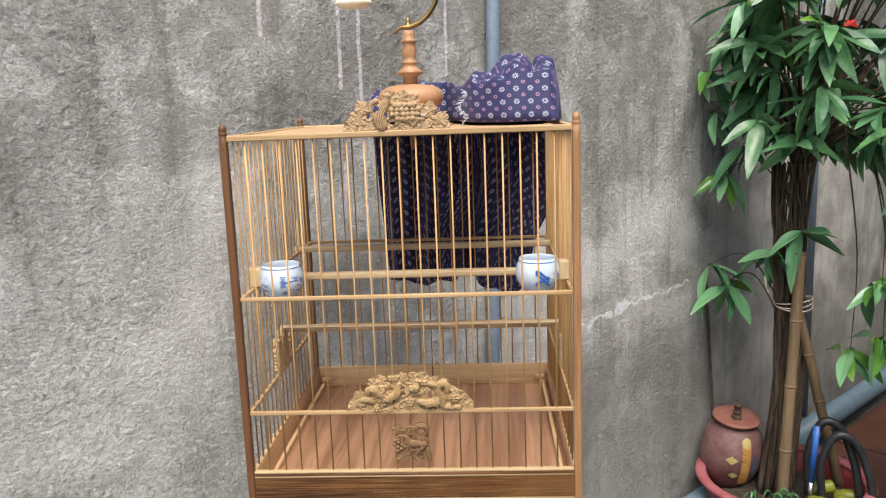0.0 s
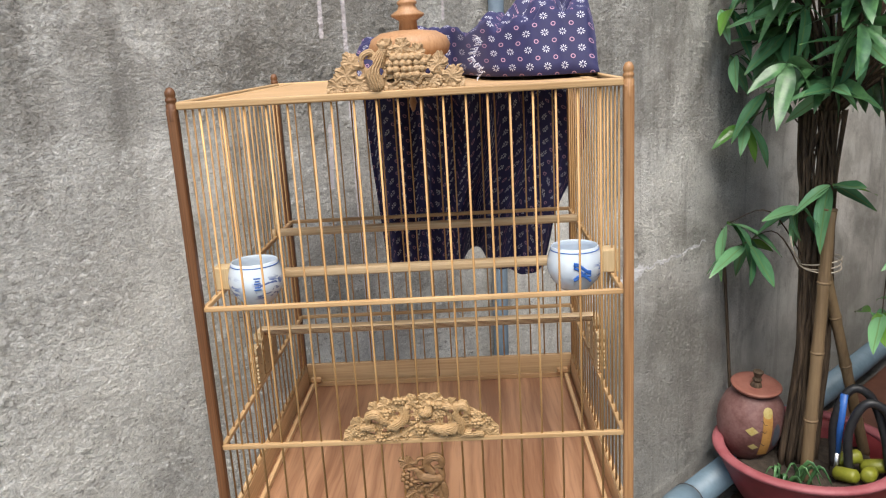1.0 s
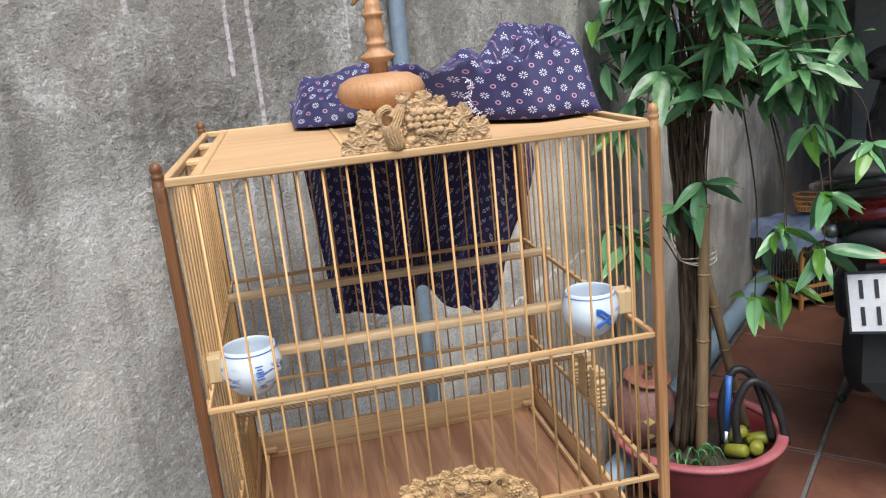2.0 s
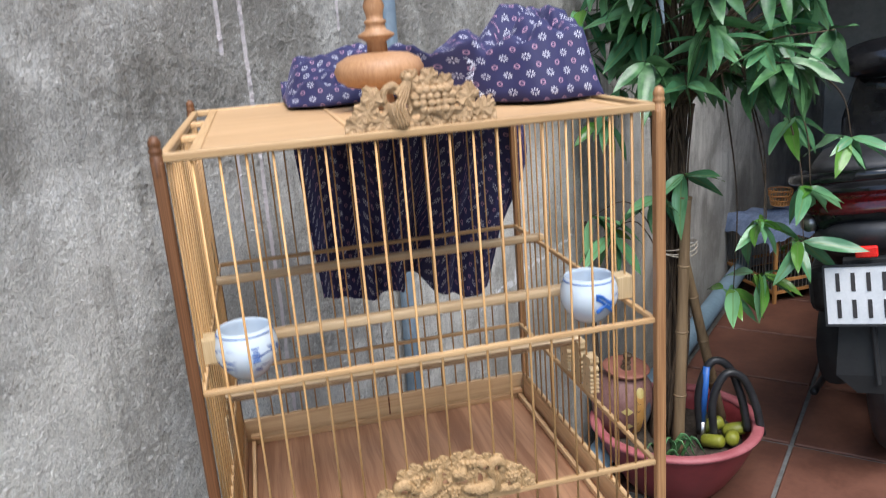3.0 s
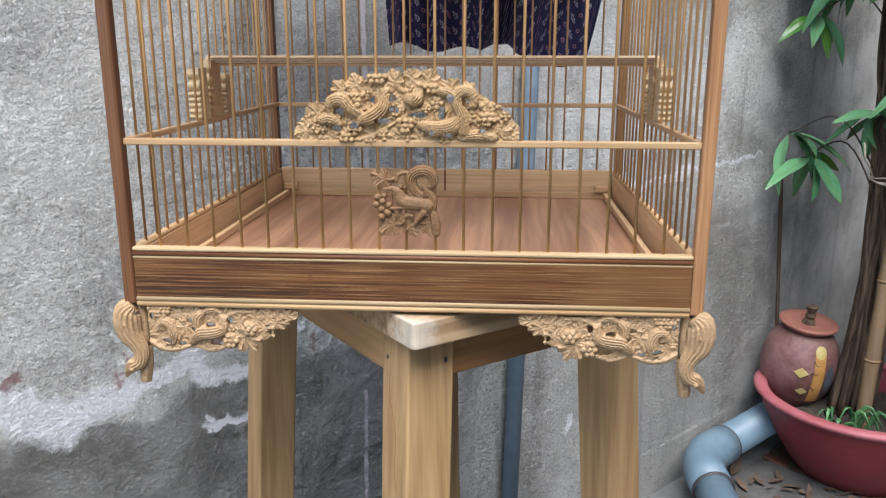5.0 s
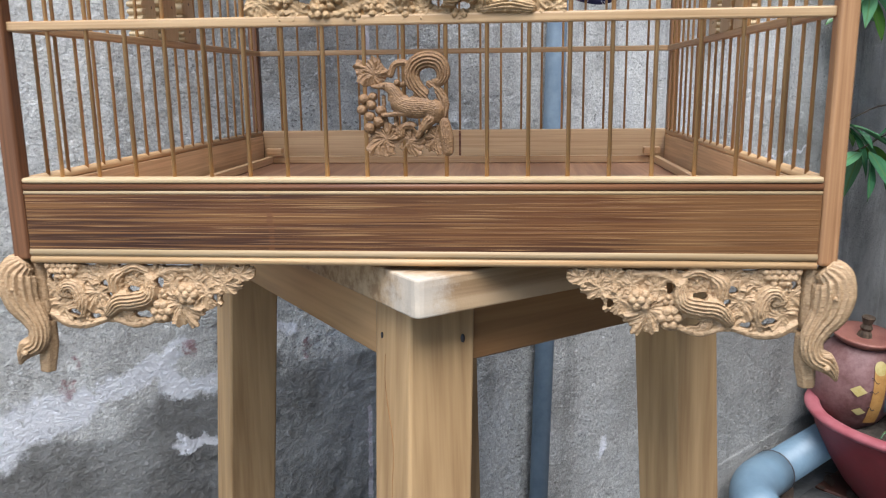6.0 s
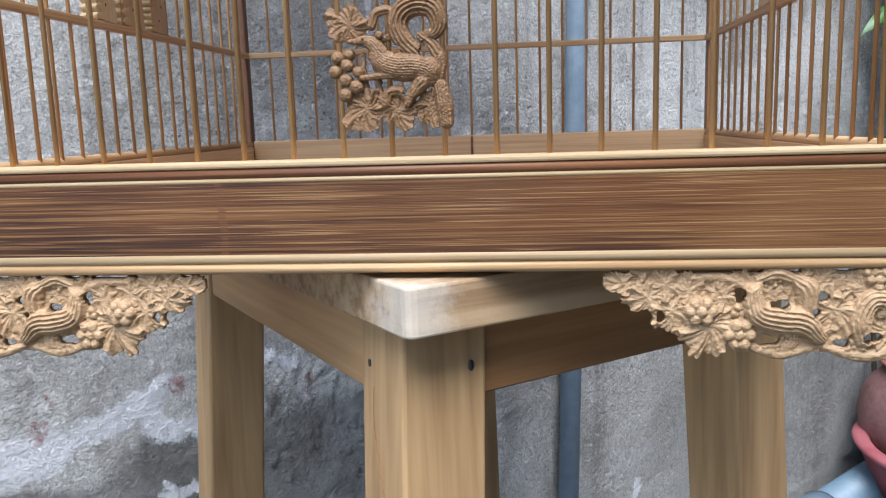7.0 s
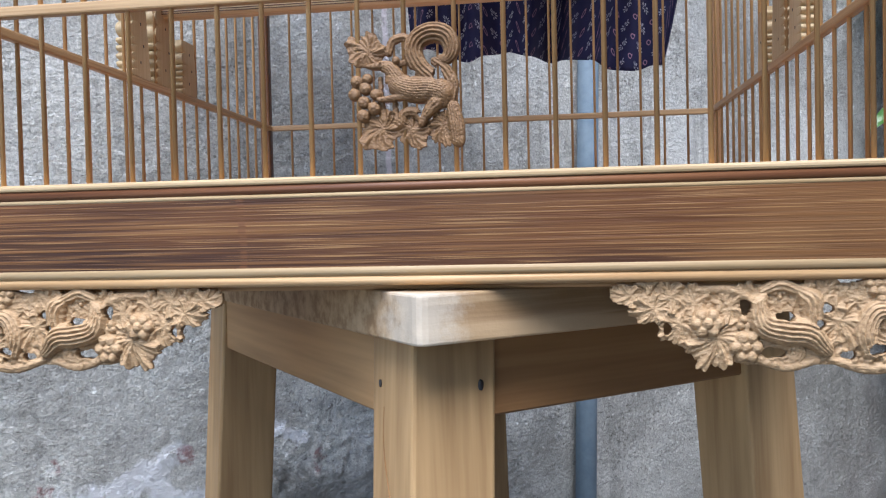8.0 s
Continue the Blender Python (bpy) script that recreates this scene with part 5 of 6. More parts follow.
# ---- the printed cloth thrown over the cage's back ----
def cover_cloth():
    nx, nv = 150, 190
    xs = np.linspace(0, 1, nx)
    vs = np.linspace(0, 1, nv)
    verts, uvs = [], []
    for i, s in enumerate(xs):
        prev, run = None, 0.0
        for j, v in enumerate(vs):
            if v < 0.5:
                # bundled on the top
                f = v / 0.5
                x = -0.083 + 0.262 * s
                right = 1 / (1 + math.exp(-(x - 0.060) / 0.009))
                y0 = 0.250 - 0.020 * math.sin(s * 9) - 0.163 * right
                y = y0 + (0.385 - y0) * f
                # bulk of the bundle: low on the left, high on the right, falling to its hem
                heap = 0.0
                for qx, qy, hh, ax, ay in ((0.148, 0.20, 0.084, 0.75, 0.42), (0.176, 0.25, 0.076, 0.60, 0.40), (0.100, 0.165, 0.062, 0.80, 0.50), (0.080, 0.31, 0.062, 0.45, 0.50), (0.020, 0.325, 0.050, 0.42, 0.55), (-0.045, 0.335, 0.042, 0.62, 0.55), (0.050, 0.24, 0.058, 0.5, 0.35), (0.0, 0.30, 0.050, 0.5, 0.4)):
                    dx, dy = x - qx, y - qy
                    heap = max(heap, hh + 0.010 - math.sqrt((ax * (dx + 0.35 * dy)) ** 2 + (ay * (dy - 0.25 * dx)) ** 2 + 0.0001))
                edge = min(1.0, s / 0.06) ** 0.6 * (1.0 if s < 0.965 else max(0.0, (1 - s) / 0.035) ** 0.5)
                fold = 0.005 * abs(math.sin(26 * x + 14 * f + 1.5 * math.sin(21 * x))) + 0.004 * math.sin(60 * x - 19 * f + 1.0) * f + 0.007 * noise.noise(Vector((x * 34, y * 34, 1.7))) + 0.003 * noise.noise(Vector((x * 90, y * 90, 5.7)))
                rise = min(1.0, f / 0.10) ** 0.7
                back = 1.0 if f < 0.8 else 1 - 0.5 * ((f - 0.8) / 0.2) ** 1.5
                heap = min(heap, 0.066 + 0.05 * (x - 0.15) + 0.010 * math.sin(40 * y))
                low = max(heap, 0.014) + fold
                # the folded-over part: a steep front panel under a sloping top panel, with creases
                yy = y - 0.088
                front = 0.003 + 1.9 * (y0 + (0.385 - y0) * f - y0) + 0.012 * math.sin(30 * (x - 0.067)) * min(1.0, f * 6)
                lid = 0.036 + 0.33 * yy + 0.16 * (x - 0.07) + 0.010 * max(0.0, 1 - abs(x - 0.135) / 0.03)
                tip = 0.080 - 0.25 * max(0.0, x - 0.140) - 0.42 * max(0.0, 0.130 - x) - 0.7 * max(0.0, yy - 0.13)
                pane = min(front, lid, tip, 0.034 + 1.1 * (x - 0.062))
                for ax, ay, bx, by, dep, wd in ((0.072, 0.10, 0.135, 0.17, 0.020, 0.014), (0.150, 0.10, 0.146, 0.26, 0.020, 0.008), (0.105, 0.095, 0.178, 0.15, 0.012, 0.010), (0.090, 0.15, 0.12, 0.26, 0.020, 0.016), (0.125, 0.098, 0.110, 0.15, 0.012, 0.008)):
                    lx, ly = bx - ax, by - ay
                    tt = max(0.0, min(1.0, ((x - ax) * lx + (y - ay) * ly) / (lx * lx + ly * ly)))
                    dd = math.hypot(x - ax - tt * lx, y - ay - tt * ly)
                    pane -= dep * max(0.0, 1 - dd / wd) * min(1.0, f * 5)
                pane += min(1.0, f * 8) * 0.008 * noise.noise(Vector((x * 38, y * 38, 8.0))) + 0.002 * abs(noise.noise(Vector((x * 80, y * 60, 2.0))))
                sharp = low - 0.012 * (1 - min(1.0, 5 * abs(noise.noise(Vector((x * 17 + y * 9, y * 14, 6.1))))))
                z = max(0.0, (right * (pane if f > 0.0 else 0.0) + (1 - right) * sharp * rise) * edge * back)
                y += 0.012 * noise.noise(Vector((x * 30, f * 5, 4.0))) * (1 - f)
                p = Vector((x + 0.006 * math.sin(9 * f + 5 * s) * right, y, Z_TOP + 0.0055 + z))
            else:
                # hanging down behind the bars
                f = (v - 0.5) / 0.5
                left = -0.083 + 0.020 * f
                rightx = 0.179 + 0.030 * math.sin(math.pi * min(1.0, f * 1.35)) ** 1.5 - 0.030 * f ** 2
                x = left + (rightx - left) * s
                hem = 0.168 + 0.004 * math.sin(20 * s) - 0.012 * s
                notch = math.exp(-((s - 0.565) / 0.075) ** 4)
                hem += 0.012 * notch - 0.008 * max(0.0, min(1.0, (s - 0.6) / 0.1))
                top = Z_TOP + 0.0055 + 0.020
                z = top + (hem - top) * f
                wave = 0.006 * math.sin(31 * s + 2 * f) + 0.004 * math.sin(57 * s + 1)
                out = 0.030 * max(0.0, s - 0.82) / 0.18 * math.sin(math.pi * f)
                y = 0.386 + wave * min(1.0, f * 3) - out + 0.010 * math.sin(math.pi * min(1, f * 2))
                y = max(y, 0.3715) + 0.06 * notch * f ** 2
                p = Vector((x, y, z))
            if prev is not None:
                run += (p - prev).length
            prev = p
            verts.append(p)
            uvs.append((0.262 * s, run))
    faces = [(i * nv + j, (i + 1) * nv + j, (i + 1) * nv + j + 1, i * nv + j + 1) for i in range(nx - 1) for j in range(nv - 1)]
    me = bpy.data.meshes.new("cover_cloth")
    me.from_pydata([tuple(p) for p in verts], [], faces)
    uvl = me.uv_layers.new(name="cloth")
    for lp in me.loops:
        uvl.data[lp.index].uv = uvs[lp.vertex_index]
    for p in me.polygons:
        p.use_smooth = True
    me.materials.append(COTTON)
    ob = new("cover_cloth", me)
    ob.matrix_basis = pose(0, 0, H)
    sol = ob.modifiers.new("thickness", "SOLIDIFY")
    sol.thickness, sol.offset = 0.0008, 1.0
    tagged(ob, "crumpled navy cotton cage cover printed with small white flowers", "cloth")
    # frayed selvedge at the front fold
    fr = bmesh.new()
    for k in range(70):
        t = random.random()
        c = Vector((0.067 + 0.004 * math.sin(9 * t), 0.088 - 0.004 * random.random() + 0.03 * t * t, Z_TOP + 0.006 + 0.036 * t))
        e = c + Vector((random.uniform(-0.006, 0.002), random.uniform(-0.004, 0.001), random.uniform(-0.003, 0.002)))
        tube(fr, [c, (c + e) / 2 + Vector((0, 0, 0.0008)), e], 0.0003, 4)
    f = part("frayed_edge", fr, FRAY, ob, "pale frayed selvedge")


cover_cloth()


# ---- the potted plant corner ----
POT = Vector((0.865, 1.190, 0.0))


def pot():
    p = thing("plant_pot", "wide pink-red plastic basin used as a plant pot", "pot", Matrix.Translation(POT))
    prof = [(0.0, 0.0), (0.108, 0.0), (0.118, 0.004), (0.145, 0.040), (0.176, 0.095), (0.200, 0.150), (0.210, 0.180), (0.212, 0.190), (0.196, 0.190), (0.186, 0.160), (0.160, 0.10), (0.12, 0.03), (0.0, 0.02)]
    prof = [(r, z * 0.93) for r, z in prof]
    part("body", lathe(bmesh.new(), prof, 56), POT_RED, p, smooth=True)
    rim = [(0.207, 0.184), (0.214, 0.186), (0.221, 0.190), (0.2245, 0.196), (0.2225, 0.2015), (0.214, 0.2045), (0.200, 0.2035), (0.1945, 0.198), (0.196, 0.188), (0.207, 0.184)]
    rim = [(r, z * 0.93) for r, z in rim]
    part("rim", lathe(bmesh.new(), rim, 56), POT_RIM, p, "faded pink rolled rim", smooth=True)
    bm = bmesh.new()
    rows = []
    for i in range(15):
        r = 0.183 * i / 14
        rows.append([bm.verts.new((r * math.cos(a), r * math.sin(a), 0.125 + 0.02 * noise.noise(Vector((r * 14 * math.cos(a), r * 14 * math.sin(a), 0.3))) + 0.008 * noise.noise(Vector((r * 60 * math.cos(a), r * 60 * math.sin(a), 2))) + 0.012 * (1 - r / 0.183))) for a in np.linspace(0, 2 * math.pi, 48, endpoint=False)])
    for a, b in zip(rows, rows[1:]):
        for k in range(48):
            bm.faces.new((a[k], b[k], b[(k + 1) % 48], a[(k + 1) % 48]))
    bmesh.ops.remove_doubles(bm, verts=bm.verts, dist=1e-5)
    s = part("soil", bm, SOIL, None, smooth=True)
    s.matrix_basis = Matrix.Translation(POT)
    tagged(s, "dark crumbly potting soil filling the basin", "soil", kind="stuff")


pot()


def jar():
    j = thing("clay_jar", "round painted clay jar with a flat lid, sunk in the pot", "jar", Matrix.Translation((0.748, 1.288, 0.122)) @ pose(0, 0, 0, 7, 4, 0) @ Matrix.Scale(0.96, 4))
    prof = [(0.0, 0.0), (0.040, 0.0), (0.058, 0.018), (0.078, 0.055), (0.087, 0.095), (0.086, 0.130), (0.076, 0.165), (0.060, 0.187), (0.054, 0.195), (0.0, 0.196)]
    part("body", lathe(bmesh.new(), prof, 44), JAR_CLAY, j, smooth=True)
    lid = part("lid", lathe(bmesh.new(), [(0.0, 0.197), (0.050, 0.197), (0.062, 0.206), (0.066, 0.212), (0.064, 0.215), (0.044, 0.209), (0.0, 0.208)], 40), JAR_LID, j, "flat dished terracotta lid", smooth=True)
    knob = bmesh.new()
    lathe(knob, [(0.0, 0.206), (0.016, 0.207), (0.014, 0.215), (0.010, 0.222), (0.013, 0.228), (0.009, 0.236), (0.012, 0.246), (0.014, 0.251), (0.010, 0.254), (0.0, 0.254)], 9)
    part("knob", knob, BARK, lid, "rough dark stub knob")

    def patch(name, th, z, w, h, mat, shape=4):
        """A painted patch, curved to the jar's side."""
        bm = bmesh.new()
        rows = []
        for a in range(7):
            row = []
            for b in range(7):
                du, dv = a / 3 - 1, b / 3 - 1
                if shape == 4:
                    du, dv = (du + dv) / 2, (du - dv) / 2
                elif shape == 0:
                    r = max(abs(du), abs(dv))
                    l = math.hypot(du, dv)
                    if l > 0:
                        du, dv = du * r / l, dv * r / l
                zz = z + dv * h
                rr = 0.0884 * math.sqrt(max(0.05, 1 - ((zz - 0.105) / 0.125) ** 2)) + 0.0012
                t = th + du * w / rr
                row.append(bm.verts.new((rr * math.cos(t), rr * math.sin(t), zz)))
            rows.append(row)
        for r0, r1 in zip(rows, rows[1:]):
            for b in range(6):
                bm.faces.new((r0[b], r1[b], r1[b + 1], r0[b + 1]))
        part(name, bm, mat, j, smooth=True)

    face = radians(-108)
    patch("painted_patch", face + 0.02, 0.120, 0.017, 0.013, YELLOW_PAINT)
    patch("painted_patch", face + 0.12, 0.073, 0.014, 0.010, YELLOW_PAINT)
    patch("painted_patch", face + 0.47, 0.105, 0.013, 0.060, OCHRE_PAINT, 1)
    patch("painted_patch", face + 0.47, 0.170, 0.013, 0.014, YELLOW_PAINT, 0)
    patch("painted_patch", face + 0.80, 0.105, 0.012, 0.034, SLATE_PAINT, 0)
    for t0, z0, t1, z1 in ((0.25, 0.150, 0.45, 0.140), (0.25, 0.120, 0.45, 0.122), (0.30, 0.085, 0.45, 0.080)):
        pts = []
        for k in range(6):
            f = k / 5
            zz = z0 + (z1 - z0) * f + 0.003 * math.sin(7 * f)
            rr = 0.0884 * math.sqrt(1 - ((zz - 0.105) / 0.125) ** 2) + 0.001
            t = face + t0 + (t1 - t0) * f
            pts.append(Vector((rr * math.cos(t), rr * math.sin(t), zz)))
        part("painted_line", tube(bmesh.new(), pts, 0.0008, 5), INK, j)


jar()


def leaf_mesh(name, length, width, droop, mat):
    bm = bmesh.new()
    rows = []
    n = 7
    for i in range(n + 1):
        f = i / n
        w = width * 0.5 * (math.sin(math.pi * f ** 0.8) ** 0.85 if 0 < f < 1 else 0.02)
        x = length * f
        z = -droop * length * f * f
        rows.append([bm.verts.new((x, w * s, z + abs(s) * w * 0.28 + 0.012 * length * math.sin(9 * f + 2 * s))) for s in (-1, -0.5, 0, 0.5, 1)])
    for a, b in zip(rows, rows[1:]):
        for k in range(4):
            bm.faces.new((a[k], b[k], b[k + 1], a[k + 1]))
    me = bpy.data.meshes.new(name)
    bm.to_mesh(me)
    bm.free()
    me.materials.append(mat)
    for p in me.polygons:
        p.use_smooth = True
    return me


def inside_yard(p, gap=0.03):
    """Keeps a place in front of the wall."""
    d = (p.x - p.y + 0.665) / math.sqrt(2)
    if d < gap:
        p = p + Vector((1, -1, 0)) * ((gap - d) / math.sqrt(2))
    return p


def plant():
    r = random.Random(11)
    tree = thing("potted_shrub", "tall leafy shrub with many thin stems bundled to a cane", "plant", Matrix.Translation((0.856, 1.212, 0.125)))
    o = Vector((0.856, 1.212, 0.125))
    top = Vector((0.878, 1.195, 1.02)) - o
    # bundle of thin rooty stems
    for k in range(64):
        a, q = r.uniform(0, 6.28), r.uniform(0.006, 0.050)
        pts = []
        for i in range(7):
            f = i / 6
            c = top * f + Vector((0.012 * math.sin(5 * f), 0, 0))
            aa = a + 1.6 * f * r.choice((-1, 1)) * 0.4
            sp = q * (1.0 - 0.25 * math.sin(math.pi * f) + 0.5 * max(0, f - 0.8))
            pts.append(c + Vector((sp * math.cos(aa) + r.uniform(-0.003, 0.003), sp * math.sin(aa) + r.uniform(-0.003, 0.003), 0)))
        part("stem", tube(bmesh.new(), smooth_path(pts, 4), (r.uniform(0.003, 0.0075), r.uniform(0.003, 0.006), r.uniform(0.0015, 0.004)), 6), BARK, tree, smooth=True)
    meshes = [leaf_mesh("leaf", l, w, d, LEAF) for l, w, d in ((0.130, 0.034, 0.12), (0.115, 0.031, 0.3), (0.150, 0.036, 0.22), (0.100, 0.028, 0.45), (0.125, 0.037, 0.05))]
    young = [leaf_mesh("leaf", l, w, d, LEAF_YOUNG) for l, w, d in ((0.095, 0.030, 0.15), (0.11, 0.034, 0.3))]
    # twig tips: hand-set sprays, then a spread through the crown
    tips = [(0.690, 1.222, 0.992, -1), (0.668, 1.235, 1.155, -1), (0.645, 1.244, 1.26, -1), (0.672, 1.232, 0.75, -1), (0.70, 1.21, 0.70, -1), (0.985, 1.075, 0.555, 1), (1.04, 1.03, 0.60, 1),
            (1.02, 1.01, 0.74, 1), (1.10, 0.97, 0.69, 1), (1.12, 0.98, 0.82, 1), (1.20, 0.95, 0.93, 1), (1.10, 1.02, 0.98, 1), (0.80, 1.15, 0.80, 0), (0.86, 1.09, 0.86, 0), (0.74, 1.19, 1.07, -1), (0.77, 1.16, 1.2, 0), (0.70, 1.2, 1.32, -1), (0.80, 1.12, 1.33, 0), (0.72, 1.16, 1.42, 0)]
    pale = {0, 2, 5, 6, 7}
    while len(tips) < 100:
        a, b = r.uniform(0, 6.28), r.uniform(-0.62, 1.0)
        q = math.sqrt(max(0.0, 1 - b * b)) * r.uniform(0.55, 1.0)
        c = Vector((0.945 + 0.27 * q * math.cos(a), 1.10 + 0.24 * q * math.sin(a), 1.27 + 0.33 * b))
        tips.append((*inside_yard(c, 0.07), 0))
    count, far = 0, []
    for i, (x, y, z, s) in enumerate(tips):
        tip = Vector((x + 0.010, y + 0.055, z - 0.005)) - o
        f = min(1.0, max(0.45, (tip.z - 0.12) / 0.88)) if tip.z < 0.9 else 1.0
        root = top * f + Vector((r.uniform(-0.02, 0.02), r.uniform(-0.02, 0.02), 0))
        mid = (root + tip) / 2 + Vector((0, 0, 0.05 if s == 0 else 0.09))
        if s == 1:
            root = tip * 0.7 + top * 0.3
            root.z = 0.98
            mid = root * 0.4 + tip * 0.6 + Vector((0.015, -0.01, 0.03))
        pts = smooth_path([root, mid, tip], 6)
        if tip.z > 0.25:
            part("branch", tube(bmesh.new(), pts, (0.0045, 0.003, 0.0016) if s == 0 else (0.0024, 0.0018, 0.0012), 6), BARK, tree, smooth=True)
        out = Vector((tip.x - top.x, tip.y - top.y, 0))
        out = out.normalized() if out.length > 0.02 else Vector((1, 0, 0))
        base = math.atan2(out.y, out.x)
        k = r.randint(5, 9)
        for q in range(k):
            az = base + (q - (k - 1) / 2) * (4.6 / k) + r.uniform(-0.25, 0.25)
            droop = r.uniform(-10, 70) if s == 0 else r.uniform(0, 50)
            me = (young if (i in pale and q % 2) or r.random() < 0.08 else meshes)
            me = me[r.randrange(len(me))]
            at = tip - Vector((math.cos(base), math.sin(base), 0)) * (0.012 * (q % 3))
            sc = r.uniform(0.75, 1.12)
            m = Matrix.Translation(at) @ Matrix.Rotation(az, 4, "Z") @ Matrix.Rotation(radians(droop), 4, "Y") @ Matrix.Rotation(r.uniform(-0.9, 0.9), 4, "X")
            end = o + m @ Vector((0.11 * sc, 0, 0))
            if (end.x - end.y + 0.665) / math.sqrt(2) < 0.015:
                m = Matrix.Translation(at) @ Matrix.Rotation(-0.785 + r.uniform(-0.6, 0.6), 4, "Z") @ Matrix.Rotation(radians(droop + 10), 4, "Y")
            m = m @ Matrix.Scale(sc, 4)
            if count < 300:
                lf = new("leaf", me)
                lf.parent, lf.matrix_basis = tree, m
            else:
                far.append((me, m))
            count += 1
    # leaves past the first 300, merged into one mesh in a darker green
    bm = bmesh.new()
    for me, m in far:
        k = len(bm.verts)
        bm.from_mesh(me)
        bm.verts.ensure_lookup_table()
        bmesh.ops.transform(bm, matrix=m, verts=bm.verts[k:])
    fol = part("foliage", bm, LEAF_MASS, tree, "dense dark green leaves through the crown", smooth=True)
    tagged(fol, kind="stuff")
    # a few blossoms near the crown's top
    for x, y, z, mat in ((0.905, 1.02, 1.335, FLOWER_RED), (0.875, 1.04, 1.285, FLOWER_YELLOW), (1.0, 1.0, 1.30, FLOWER_RED)):
        bm = bmesh.new()
        for k in range(6):
            lobed_leaf(bm, 0.007 * math.cos(k), 0.007 * math.sin(k), 0.008, 60 * k, -0.002 * (k % 2), seg=16, rings=2)
        fl = part("blossom", bm, mat, tree, smooth=True)
        fl.matrix_basis = Matrix.Translation(Vector((x + 0.022, y + 0.055, z)) - o)
    # small grassy weeds at the foot
    for k in range(13):
        a = r.uniform(3.4, 5.6)
        b = Vector((-0.062 + r.uniform(-0.03, 0.03), -0.110 + r.uniform(-0.02, 0.02), 0.0))
        tipv = b + Vector((0.075 * math.cos(a), 0.060 * math.sin(a), r.uniform(-0.03, 0.05)))
        part("weed_blade", tube(bmesh.new(), smooth_path([b, (b + tipv) / 2 + Vector((0, 0, 0.055)), tipv], 4), (0.004, 0.0055, 0.0006), 6, 0.22), LEAF_MASS, tree, smooth=True)


plant()


def stakes():
    def cane(name, a, b, r, label):
        a, b = Vector(a), Vector(b)
        t = thing("bamboo_stake", label, "stake")
        n = 24
        pts = [a + (b - a) * i / n for i in range(n + 1)]
        rad = [r * (1.12 if i % 6 == 0 else 1.0) * (1 - 0.12 * i / n) for i in range(n + 1)]
        part("cane", tube(bmesh.new(), pts, rad, 14), BARK if r < 0.01 else CANE, t, smooth=True)
        for i in range(0, n + 1, 6):
            if r > 0.01:
                d = (b - a).normalized()
                part("node_ring", tube(bmesh.new(), [pts[i] - d * 0.003, pts[i], pts[i] + d * 0.003], (rad[i] * 1.0, rad[i] * 1.09, rad[i] * 1.0), 14), CANE, t, smooth=True)
        return t

    cane("bamboo_stake", (0.836, 1.118, 0.12), (0.866, 1.139, 0.80), 0.0145, "upright weathered bamboo cane tied to the shrub")
    cane("bamboo_stake", (1.035, 1.235, 0.13), (0.872, 1.165, 0.66), 0.0135, "slanting weathered bamboo cane propping the shrub")
    cane("bamboo_stake", (0.735, 1.355, 0.15), (0.690, 1.34, 0.72), 0.0045, "thin dark cane leaning against the wall")
    tie = bmesh.new()
    c = Vector((0.868, 1.180, 0.668))
    for k in range(3):
        pts = [c + Vector((0.046 * math.cos(a), 0.046 * math.sin(a), 0.006 * k - 0.008 + 0.008 * math.sin(a + k))) for a in np.linspace(0, 2 * math.pi, 25)]
        tube(tie, pts, 0.0015, 6)
    tube(tie, [c + Vector((-0.05, -0.01, 0)), c + Vector((-0.075, -0.02, 0.04)), c + Vector((-0.08, -0.02, 0.07))], 0.002, 6)
    t = part("plant_tie", tie, TWINE, None, smooth=True)
    tagged(t, "pale twine wound round stems and cane", "twine")


stakes()


